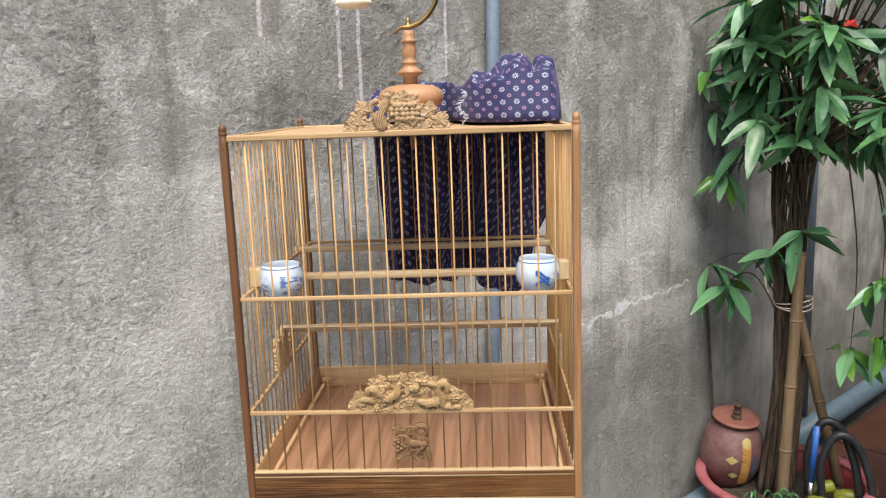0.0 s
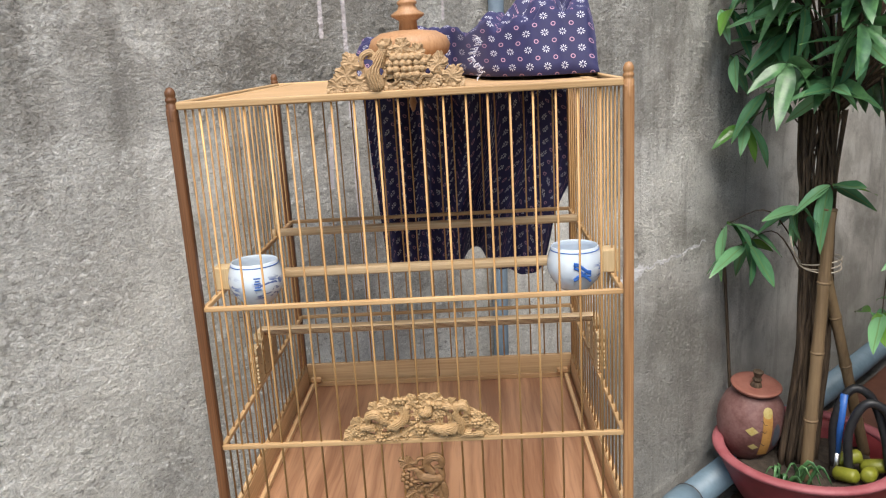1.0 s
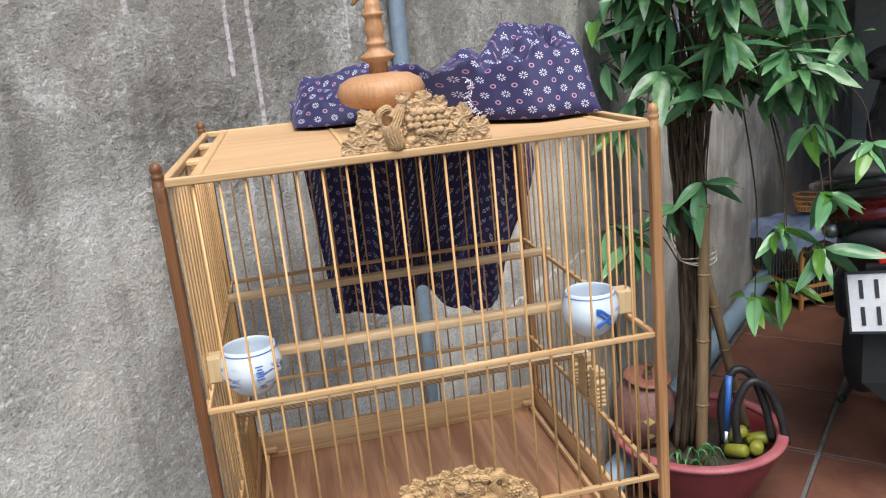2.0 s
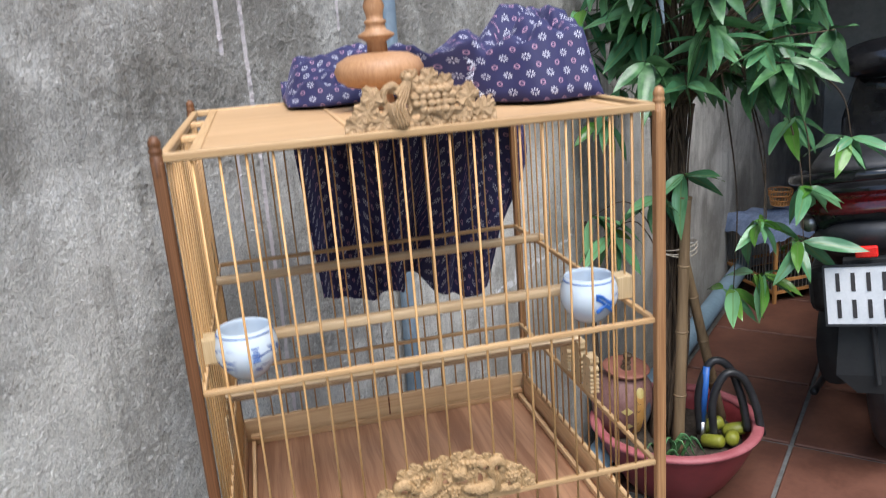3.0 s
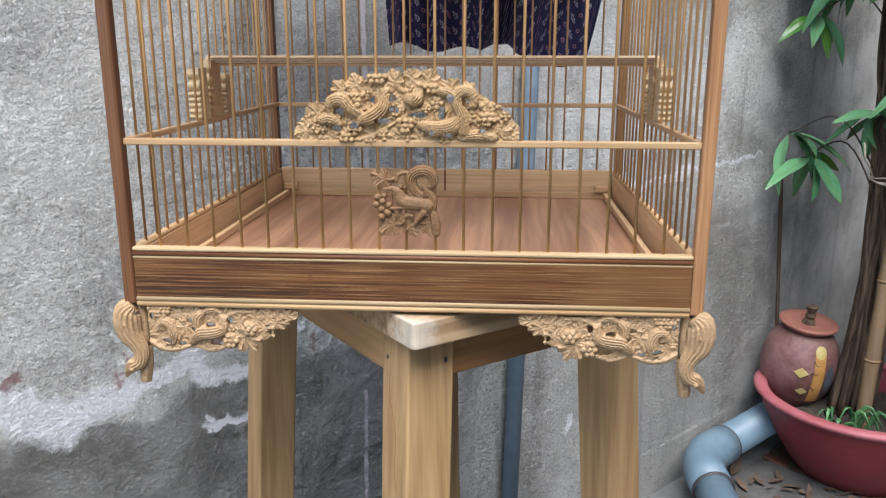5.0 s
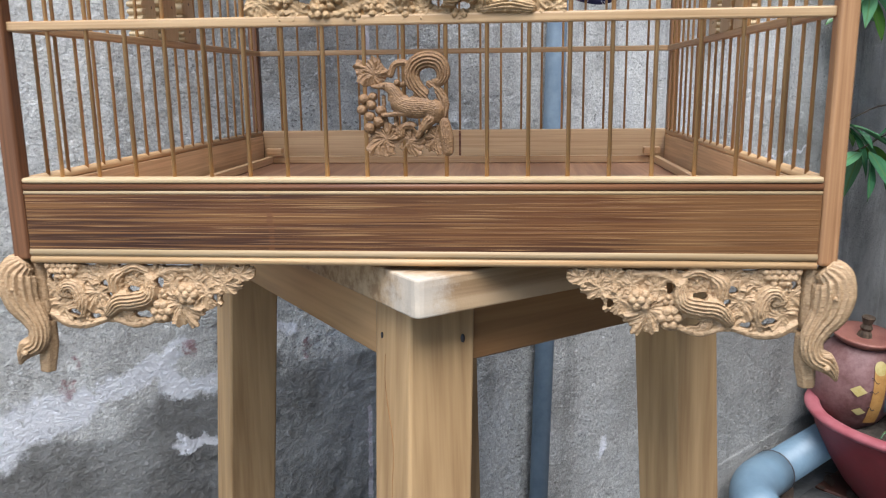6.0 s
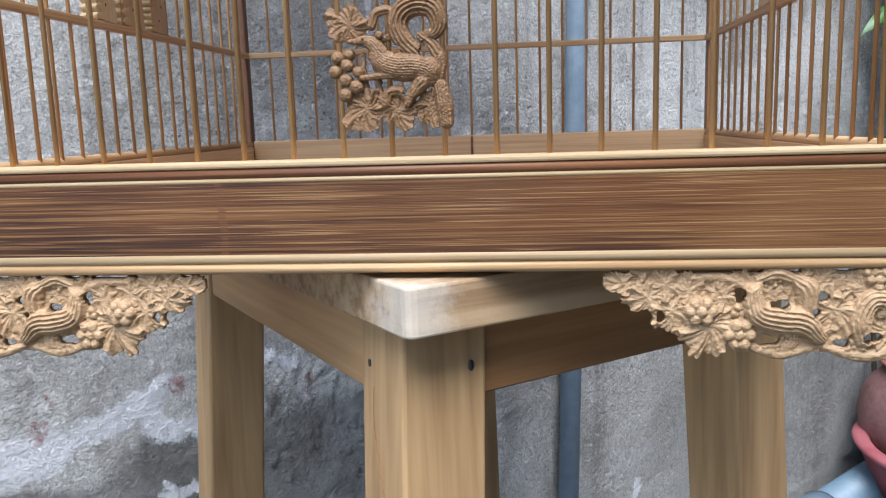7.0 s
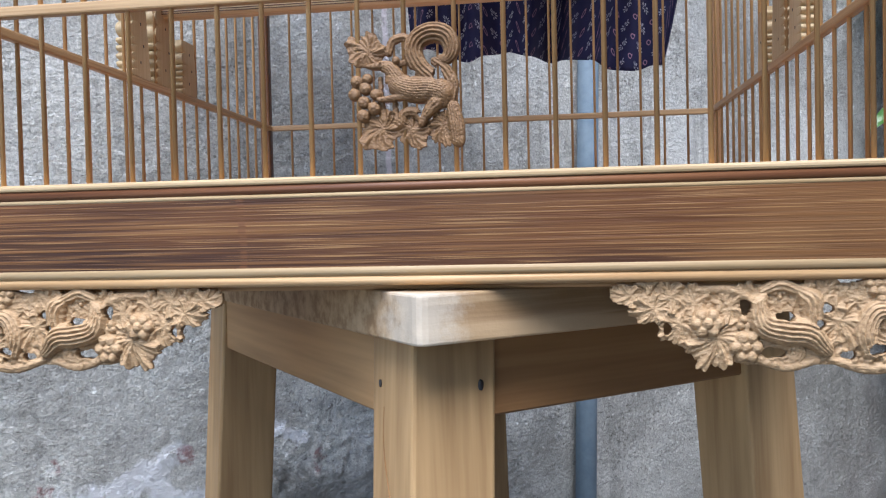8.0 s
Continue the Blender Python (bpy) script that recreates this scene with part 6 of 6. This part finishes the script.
def lock_and_tools():
    lock = thing("cable_lock", "black rubber cable lock with yellow-green ends lying in the pot", "bicycle lock")
    for dx, dy, hgt in ((0.0, 0.0, 0.21), (0.022, -0.03, 0.185)):
        c = Vector((0.958 + dx, 1.130 + dy, 0.148))
        pts = smooth_path([c + Vector((-0.045, 0.01, 0.01)), c + Vector((-0.050, 0.012, hgt * 0.6)), c + Vector((-0.020, 0.005, hgt)), c + Vector((0.025, -0.005, hgt * 0.92)), c + Vector((0.055, -0.02, hgt * 0.5)), c + Vector((0.068, -0.03, 0.015))], 6)
        part("loop", tube(bmesh.new(), pts, 0.0105, 12), BLACK_RUBBER, lock, smooth=True)
    for x, y, z, rz in ((0.925, 1.100, 0.153, 30), (0.975, 1.090, 0.158, -35), (1.005, 1.130, 0.156, 60), (0.95, 1.145, 0.173, 80)):
        bm = bmesh.new()
        lathe(bm, [(0.0, -0.030), (0.012, -0.030), (0.017, -0.024), (0.018, 0.0), (0.017, 0.024), (0.011, 0.030), (0.0, 0.030)], 14, Matrix.Translation((x, y, z)) @ pose(0, 0, 0, 75, 0, rz))
        part("lock_end", bm, LIME_PLASTIC, lock, "lime yellow plastic lock end", smooth=True)
    tool = thing("hand_tool", "hand tool with blue plastic handle stuck in the soil", "garden tool")
    part("handle", tube(bmesh.new(), [Vector((0.915, 1.135, 0.19)), Vector((0.922, 1.13, 0.35))], (0.009, 0.010, 0.009), 12, 0.7), BLUE_PLASTIC, tool, smooth=True)
    part("ferrule", tube(bmesh.new(), [Vector((0.912, 1.136, 0.13)), Vector((0.915, 1.135, 0.195))], 0.010, 12, 0.7), STEEL, tool, smooth=True)
    r = random.Random(3)
    for k in range(60):
        u, d = r.uniform(0.64, 1.02), r.uniform(0.06, 0.34)
        p = on_wall(u, d, 0.006)
        if (Vector((p.x, p.y, 0)) - POT).length < 0.125:
            continue
        me = leaf_mesh("dry_leaf", r.uniform(0.015, 0.060), r.uniform(0.004, 0.020), r.uniform(-0.35, 0.0), DRY_LEAF)
        ob = new("dry_leaf", me)
        ob.matrix_basis = Matrix.Translation(p) @ pose(0, 0, 0, r.uniform(-12, 12), r.uniform(-4, 4), r.uniform(0, 360))
        tagged(ob, "curled brown dry leaf on the paving", "dry leaf", "dry leaves by the pot")
    brick = part("brick", newbox((-0.10, -0.05, 0.0), (0.10, 0.05, 0.05), 0.004, segs=2), TERRACOTTA)
    brick.matrix_basis = Matrix.Translation(on_wall(1.42, 0.14, 0.0)) @ pose(0, 0, 0, 0, 0, 38)
    tagged(brick, "weathered red brick lying beside the drain pipe", "brick")


lock_and_tools()


# ---- the parked scooter ----
def loft(bm, sections, m=None):
    """Joins equal rings of (x, y, z) into a closed skin."""
    m = m or Matrix()
    rings = [[bm.verts.new(m @ Vector(p)) for p in s] for s in sections]
    n = len(rings[0])
    for a, b in zip(rings, rings[1:]):
        for k in range(n):
            bm.faces.new((a[k], a[(k + 1) % n], b[(k + 1) % n], b[k]))
    bm.faces.new(rings[0][::-1])
    bm.faces.new(rings[-1])
    return bm


def oval(x, z, w, h, n=20, power=0.7, flat=0.0):
    out = []
    for k in range(n):
        a = 2 * math.pi * k / n
        c, s = math.cos(a), math.sin(a)
        out.append((x + flat * s, w * math.copysign(abs(c) ** power, c), z + h * math.copysign(abs(s) ** power, s)))
    return out


def wheel(bm_parent, x):
    w = part("wheel", lathe(bmesh.new(), [(0.0, -0.045), (0.035, -0.045), (0.04, -0.02), (0.04, 0.02), (0.035, 0.045), (0.0, 0.045)], 20, Matrix.Translation((x, 0, 0.285)) @ pose(0, 0, 0, 90, 0, 0)), STEEL, bm_parent, smooth=True)
    ring = []
    for a in np.linspace(0, 2 * math.pi, 15):
        ring.append((0.245 + 0.040 * math.cos(a), 0.045 * math.sin(a)))
    part("tyre", lathe(bmesh.new(), ring, 48, Matrix.Translation((x, 0, 0.285)) @ pose(0, 0, 0, 90, 0, 0)), BLACK_RUBBER, w, smooth=True)
    part("rim", lathe(bmesh.new(), [(0.19, -0.032), (0.21, -0.034), (0.21, 0.034), (0.19, 0.032), (0.19, -0.032)], 40, Matrix.Translation((x, 0, 0.285)) @ pose(0, 0, 0, 90, 0, 0)), GREY_PLASTIC, w, smooth=True)
    for k in range(5):
        a = 2 * math.pi * k / 5
        part("spoke", rod((x + 0.03 * math.cos(a), 0, 0.285 + 0.03 * math.sin(a)), (x + 0.2 * math.cos(a), 0, 0.285 + 0.2 * math.sin(a)), 0.012, 8), GREY_PLASTIC, w)


def scooter():
    s = thing("motor_scooter", "glossy black parked motor scooter with red tail light and white plate", "scooter", WALL @ pose(1.445, -0.755, 0, -8, 0, 0))
    wheel(s, 0.0)
    wheel(s, 1.25)
    # tail body and seat
    part("tail_body", loft(bmesh.new(), [oval(-0.33, 0.745, 0.10, 0.045), oval(-0.28, 0.755, 0.145, 0.062), oval(-0.10, 0.72, 0.165, 0.10), oval(0.15, 0.66, 0.165, 0.14), oval(0.40, 0.58, 0.15, 0.17), oval(0.55, 0.50, 0.12, 0.16)]), BLACK_GLOSS, s, smooth=True)
    part("seat", loft(bmesh.new(), [oval(-0.24, 0.835, 0.10, 0.020), oval(-0.18, 0.838, 0.13, 0.032), oval(0.05, 0.825, 0.14, 0.045), oval(0.30, 0.80, 0.13, 0.045), oval(0.48, 0.77, 0.09, 0.04)]), BLACK_RUBBER, s, "black padded seat", smooth=True)
    rail = smooth_path([(-0.02, 0.17, 0.80), (-0.22, 0.165, 0.825), (-0.345, 0.08, 0.845), (-0.345, -0.08, 0.845), (-0.22, -0.165, 0.825), (-0.02, -0.17, 0.80)], 6)
    part("grab_rail", tube(bmesh.new(), rail, 0.014, 10), BLACK_GLOSS, s, smooth=True)
    part("tail_light", loft(bmesh.new(), [oval(-0.352, 0.772, 0.075, 0.014, 20, 0.6, 0.012), oval(-0.335, 0.775, 0.125, 0.023, 20, 0.6, 0.012), oval(-0.26, 0.78, 0.150, 0.027, 20, 0.6, 0.012)]), RED_LENS, s, "wide red tail light lens", smooth=True)
    for y in (-1, 1):
        part("indicator", loft(bmesh.new(), [oval(-0.318, 0.728, 0.014, 0.018, 12), oval(-0.29, 0.73, 0.026, 0.026, 12), oval(-0.23, 0.735, 0.02, 0.02, 12)], Matrix.Translation((0, y * 0.125, 0))), STEEL, s, "clear ribbed indicator", smooth=True)
    part("under_tail", loft(bmesh.new(), [oval(-0.345, 0.70, 0.085, 0.03), oval(-0.30, 0.685, 0.12, 0.05), oval(-0.15, 0.62, 0.11, 0.07), oval(0.0, 0.60, 0.09, 0.05)]), BLACK_RUBBER, s, smooth=True)
    # mudguard with the plate
    g = [[(-0.345 - 0.02 * f, -0.055 - 0.045 * f, 0.64 - 0.34 * f), (-0.345 - 0.02 * f, 0.055 + 0.045 * f, 0.64 - 0.34 * f), (-0.325 - 0.01 * f, 0.055 + 0.04 * f, 0.645 - 0.34 * f), (-0.325 - 0.01 * f, -0.055 - 0.04 * f, 0.645 - 0.34 * f)] for f in (0, 0.3, 0.6, 0.85)]
    g.append([(-0.352, -0.05, 0.30), (-0.352, 0.05, 0.30), (-0.335, 0.05, 0.305), (-0.335, -0.05, 0.305)])
    guard = part("mudguard", loft(bmesh.new(), g), GREY_PLASTIC, s, "grey plastic rear mudguard")
    part("guard_rib", newbox((-0.378, -0.006, 0.33), (-0.345, 0.006, 0.52), 0.004), GREY_PLASTIC, guard)
    part("reflector", newbox((-0.372, -0.024, 0.652), (-0.355, 0.024, 0.678), 0.003), REFLECTOR, s, "small red reflector")
    tilt = Matrix.Translation((-0.385, 0, 0.565)) @ pose(0, 0, 0, 0, 12, 0)
    plate = part("number_plate", newbox((-0.002, -0.095, -0.07), (0.002, 0.095, 0.07), 0.0015, tilt), WHITE_PLATE, s, "white number plate with two dark rows")
    bm = bmesh.new()
    for lo, hi in (((-0.004, -0.098, -0.074), (0.003, 0.098, -0.068)), ((-0.004, -0.098, 0.068), (0.003, 0.098, 0.074)), ((-0.004, -0.098, -0.068), (0.003, -0.093, 0.068)), ((-0.004, 0.093, -0.068), (0.003, 0.098, 0.068))):
        box(bm, lo, hi, 0.0, tilt)
    part("plate_frame", bm, BLACK_RUBBER, plate)
    for z in (0.032, -0.032):
        for k in range(5):
            y = -0.066 + 0.033 * k
            part("plate_bar", newbox((-0.0036, y - 0.0045, z - 0.022), (-0.0022, y + 0.0045, z + 0.022), 0.0, tilt), INK, plate)
    # running gear
    part("engine", loft(bmesh.new(), [oval(-0.10, 0.30, 0.045, 0.09), oval(0.05, 0.30, 0.06, 0.11), oval(0.35, 0.31, 0.06, 0.11), oval(0.48, 0.32, 0.05, 0.08)], Matrix.Translation((0, 0.13, 0))), GREY_PLASTIC, s, "grey engine casing", smooth=True)
    part("air_box", newbox((-0.05, 0.08, 0.40), (0.28, 0.19, 0.54), 0.03, segs=3), BLACK_RUBBER, s)
    part("stand", tube(bmesh.new(), smooth_path([(0.25, 0.14, 0.17), (0.18, 0.20, 0.12), (0.02, 0.215, 0.13)], 5), 0.011, 8), BLACK_RUBBER, s, smooth=True)
    part("muffler", loft(bmesh.new(), [oval(-0.22, 0.36, 0.035, 0.035, 14, 1), oval(-0.18, 0.355, 0.05, 0.05, 14, 1), oval(0.15, 0.31, 0.055, 0.055, 14, 1), oval(0.28, 0.29, 0.03, 0.03, 14, 1)], Matrix.Translation((0, -0.15, 0))), BLACK_RUBBER, s, smooth=True)
    part("shock", rod((0.02, 0.11, 0.33), (0.10, 0.11, 0.62), 0.024, 12), STEEL, s)
    # floor, leg shield, front
    part("floorboard", newbox((0.45, -0.15, 0.27), (0.95, 0.15, 0.34), 0.03, segs=3), BLACK_GLOSS, s)
    part("leg_shield", loft(bmesh.new(), [oval(0.93, 0.36, 0.17, 0.08), oval(1.02, 0.55, 0.21, 0.08), oval(1.06, 0.78, 0.19, 0.09), oval(1.05, 0.95, 0.12, 0.06)]), BLACK_GLOSS, s, smooth=True)
    part("front_mudguard", loft(bmesh.new(), [oval(1.02, 0.50, 0.06, 0.03), oval(1.20, 0.60, 0.07, 0.03), oval(1.42, 0.55, 0.06, 0.03), oval(1.52, 0.45, 0.04, 0.02)]), BLACK_GLOSS, s, smooth=True)
    part("handlebar_cowl", loft(bmesh.new(), [oval(0.90, 1.02, 0.10, 0.03), oval(0.97, 1.03, 0.16, 0.07), oval(1.08, 1.02, 0.14, 0.08), oval(1.14, 1.0, 0.08, 0.05)]), BLACK_GLOSS, s, smooth=True)
    for y in (-1, 1):
        part("grip", rod((0.95, y * 0.15, 1.03), (0.88, y * 0.34, 1.04), 0.017, 12), BLACK_RUBBER, s)
        mir = part("mirror", loft(bmesh.new(), [oval(0.92, 1.20, 0.055, 0.035, 14), oval(0.95, 1.20, 0.06, 0.04, 14), oval(0.975, 1.20, 0.03, 0.02, 14)], Matrix.Translation((0, y * 0.28, 0))), BLACK_GLOSS, s, smooth=True)
        part("mirror_stalk", tube(bmesh.new(), smooth_path([(0.93, y * 0.20, 1.04), (0.95, y * 0.24, 1.12), (0.95, y * 0.27, 1.18)], 4), 0.006, 8), BLACK_GLOSS, mir, smooth=True)


scooter()


# ---- things at the far end of the wall ----
def small_cage():
    c = thing("bird_cage", "small orange cane bird cage standing by the wall", "bird cage", WALL @ pose(2.72, -0.23, 0, 0, 0, -42))
    w, h = 0.17, 0.30
    for x in (-w, w):
        for y in (-w, w):
            part("post", newbox((x - 0.007, y - 0.007, 0.0), (x + 0.007, y + 0.007, h), 0.001), ORANGE_CANE, c)
    for z in (0.05, 0.10, h - 0.005):
        for y in (-w, w):
            part("rail", newbox((-w, y - 0.006, z - 0.006), (w, y + 0.006, z + 0.006)), ORANGE_CANE, c)
        for x in (-w, w):
            part("rail", newbox((x - 0.006, -w + 0.007, z - 0.006), (x + 0.006, w - 0.007, z + 0.006)), ORANGE_CANE, c)
    bar = part("bar", rod((0, 0, 0.05), (0, 0, h - 0.01), 0.0018, 6), STEEL, c)
    bar.matrix_basis = Matrix.Translation((-w + 0.02, -w, 0))
    for k in range(1, 16):
        again(bar, c, Matrix.Translation((-w + 0.02 * (k + 1), -w, 0)))
    for k in range(16):
        again(bar, c, Matrix.Translation((-w + 0.02 * (k + 1), w, 0)))
        again(bar, c, Matrix.Translation((-w, -w + 0.02 * (k + 1), 0)))
        again(bar, c, Matrix.Translation((w, -w + 0.02 * (k + 1), 0)))
    part("tray", newbox((-w + 0.006, -w + 0.006, 0.045), (w - 0.006, w - 0.006, 0.055)), GREY_PLASTIC, c)
    # a crumpled cloth on it
    n = 40
    bm = bmesh.new()
    rows = []
    for i in range(n):
        row = []
        for j in range(n):
            x, y = -0.21 + 0.42 * i / (n - 1), -0.20 + 0.36 * j / (n - 1)
            over = max(0, abs(x) - 0.185) + max(0, abs(y) - 0.185)
            z = h + 0.012 + 0.040 * abs(noise.noise(Vector((x * 9, y * 9, 3)))) + 0.02 * abs(math.sin(24 * x + 12 * y)) - over * 2.4
            row.append(bm.verts.new((x - 0.3 * over, y, z)))
        rows.append(row)
    for a, b in zip(rows, rows[1:]):
        for j in range(n - 1):
            bm.faces.new((a[j], b[j], b[j + 1], a[j + 1]))
    cl = part("folded_cloth", bm, BLUE_CLOTH, None, smooth=True)
    cl.matrix_basis = c.matrix_basis
    tagged(cl, "crumpled grey-blue cloth thrown over the small cage", "cloth")
    b = thing("wicker_basket", "small orange wicker basket on the cloth", "basket", c.matrix_basis @ pose(0.02, 0.05, h + 0.07) @ Matrix.Scale(0.5, 4))
    for z, r in ((0.0, 0.075), (0.045, 0.088), (0.09, 0.10), (0.135, 0.105)):
        part("hoop", tube(bmesh.new(), [Vector((r * math.cos(a), r * math.sin(a), z)) for a in np.linspace(0, 6.2832, 25)], 0.005, 6), ORANGE_CANE, b)
    for k in range(20):
        a = 2 * math.pi * k / 20
        part("withe", rod((0.075 * math.cos(a), 0.075 * math.sin(a), 0), (0.105 * math.cos(a + 0.25), 0.105 * math.sin(a + 0.25), 0.135), 0.0032, 6), ORANGE_CANE, b)
    part("bottom", lathe(bmesh.new(), [(0, -0.003), (0.075, -0.003), (0.075, 0.003), (0, 0.003)], 24), ORANGE_CANE, b)


small_cage()


def tarp():
    t = thing("tarpaulin", "teal plastic sheet hung over a bar on the wall", "tarpaulin", WALL)
    part("bar", rod((3.3, -0.5, 1.92), (4.3, -0.5, 1.92), 0.015, 10), STEEL, t)
    for u in (3.32, 4.28):
        part("bracket", newbox((u - 0.015, -0.52, 1.905), (u + 0.015, 0.0, 1.935), 0.003), STEEL, t)
    bm = bmesh.new()
    rows = []
    for i in range(50):
        u = 3.33 + 0.92 * i / 49
        row = []
        for j in range(24):
            f = j / 23 * 2 - 1
            row.append(bm.verts.new((u, -0.5 - 0.025 * math.copysign(min(1, abs(f) * 6), f) + 0.015 * math.sin(20 * u + f) * abs(f), 1.94 - 0.62 * abs(f) + 0.015 * math.sin(9 * u))))
        rows.append(row)
    for a, b in zip(rows, rows[1:]):
        for j in range(23):
            bm.faces.new((a[j], b[j], b[j + 1], a[j + 1]))
    part("sheet", bm, TEAL_SHEET, t, smooth=True)


tarp()


# ---- paving tiles, laid last ----
def paving():
    r = random.Random(5)
    size, gap = 0.42, 0.012
    first = {}
    for i in range(-9, 12):
        for j in range(8):
            u, d = 0.88 + size * (i + 0.5), 0.07 + size * (j + 0.5)
            key = "red" if i >= 0 else "grey"
            m = Matrix.Translation((u, -d, r.uniform(-0.0015, 0.0015))) @ pose(0, 0, 0, r.uniform(-0.15, 0.15), r.uniform(-0.15, 0.15), 90 * r.randrange(4))
            if key not in first:
                bm = newbox((-0.204, -0.204, -0.012), (0.204, 0.204, 0.0), 0.003)
                first[key] = part("tile", bm, TERRACOTTA if key == "red" else GREY_TILE, ground)
                first[key].matrix_basis = m
            else:
                again(first[key], ground, m)


paving()
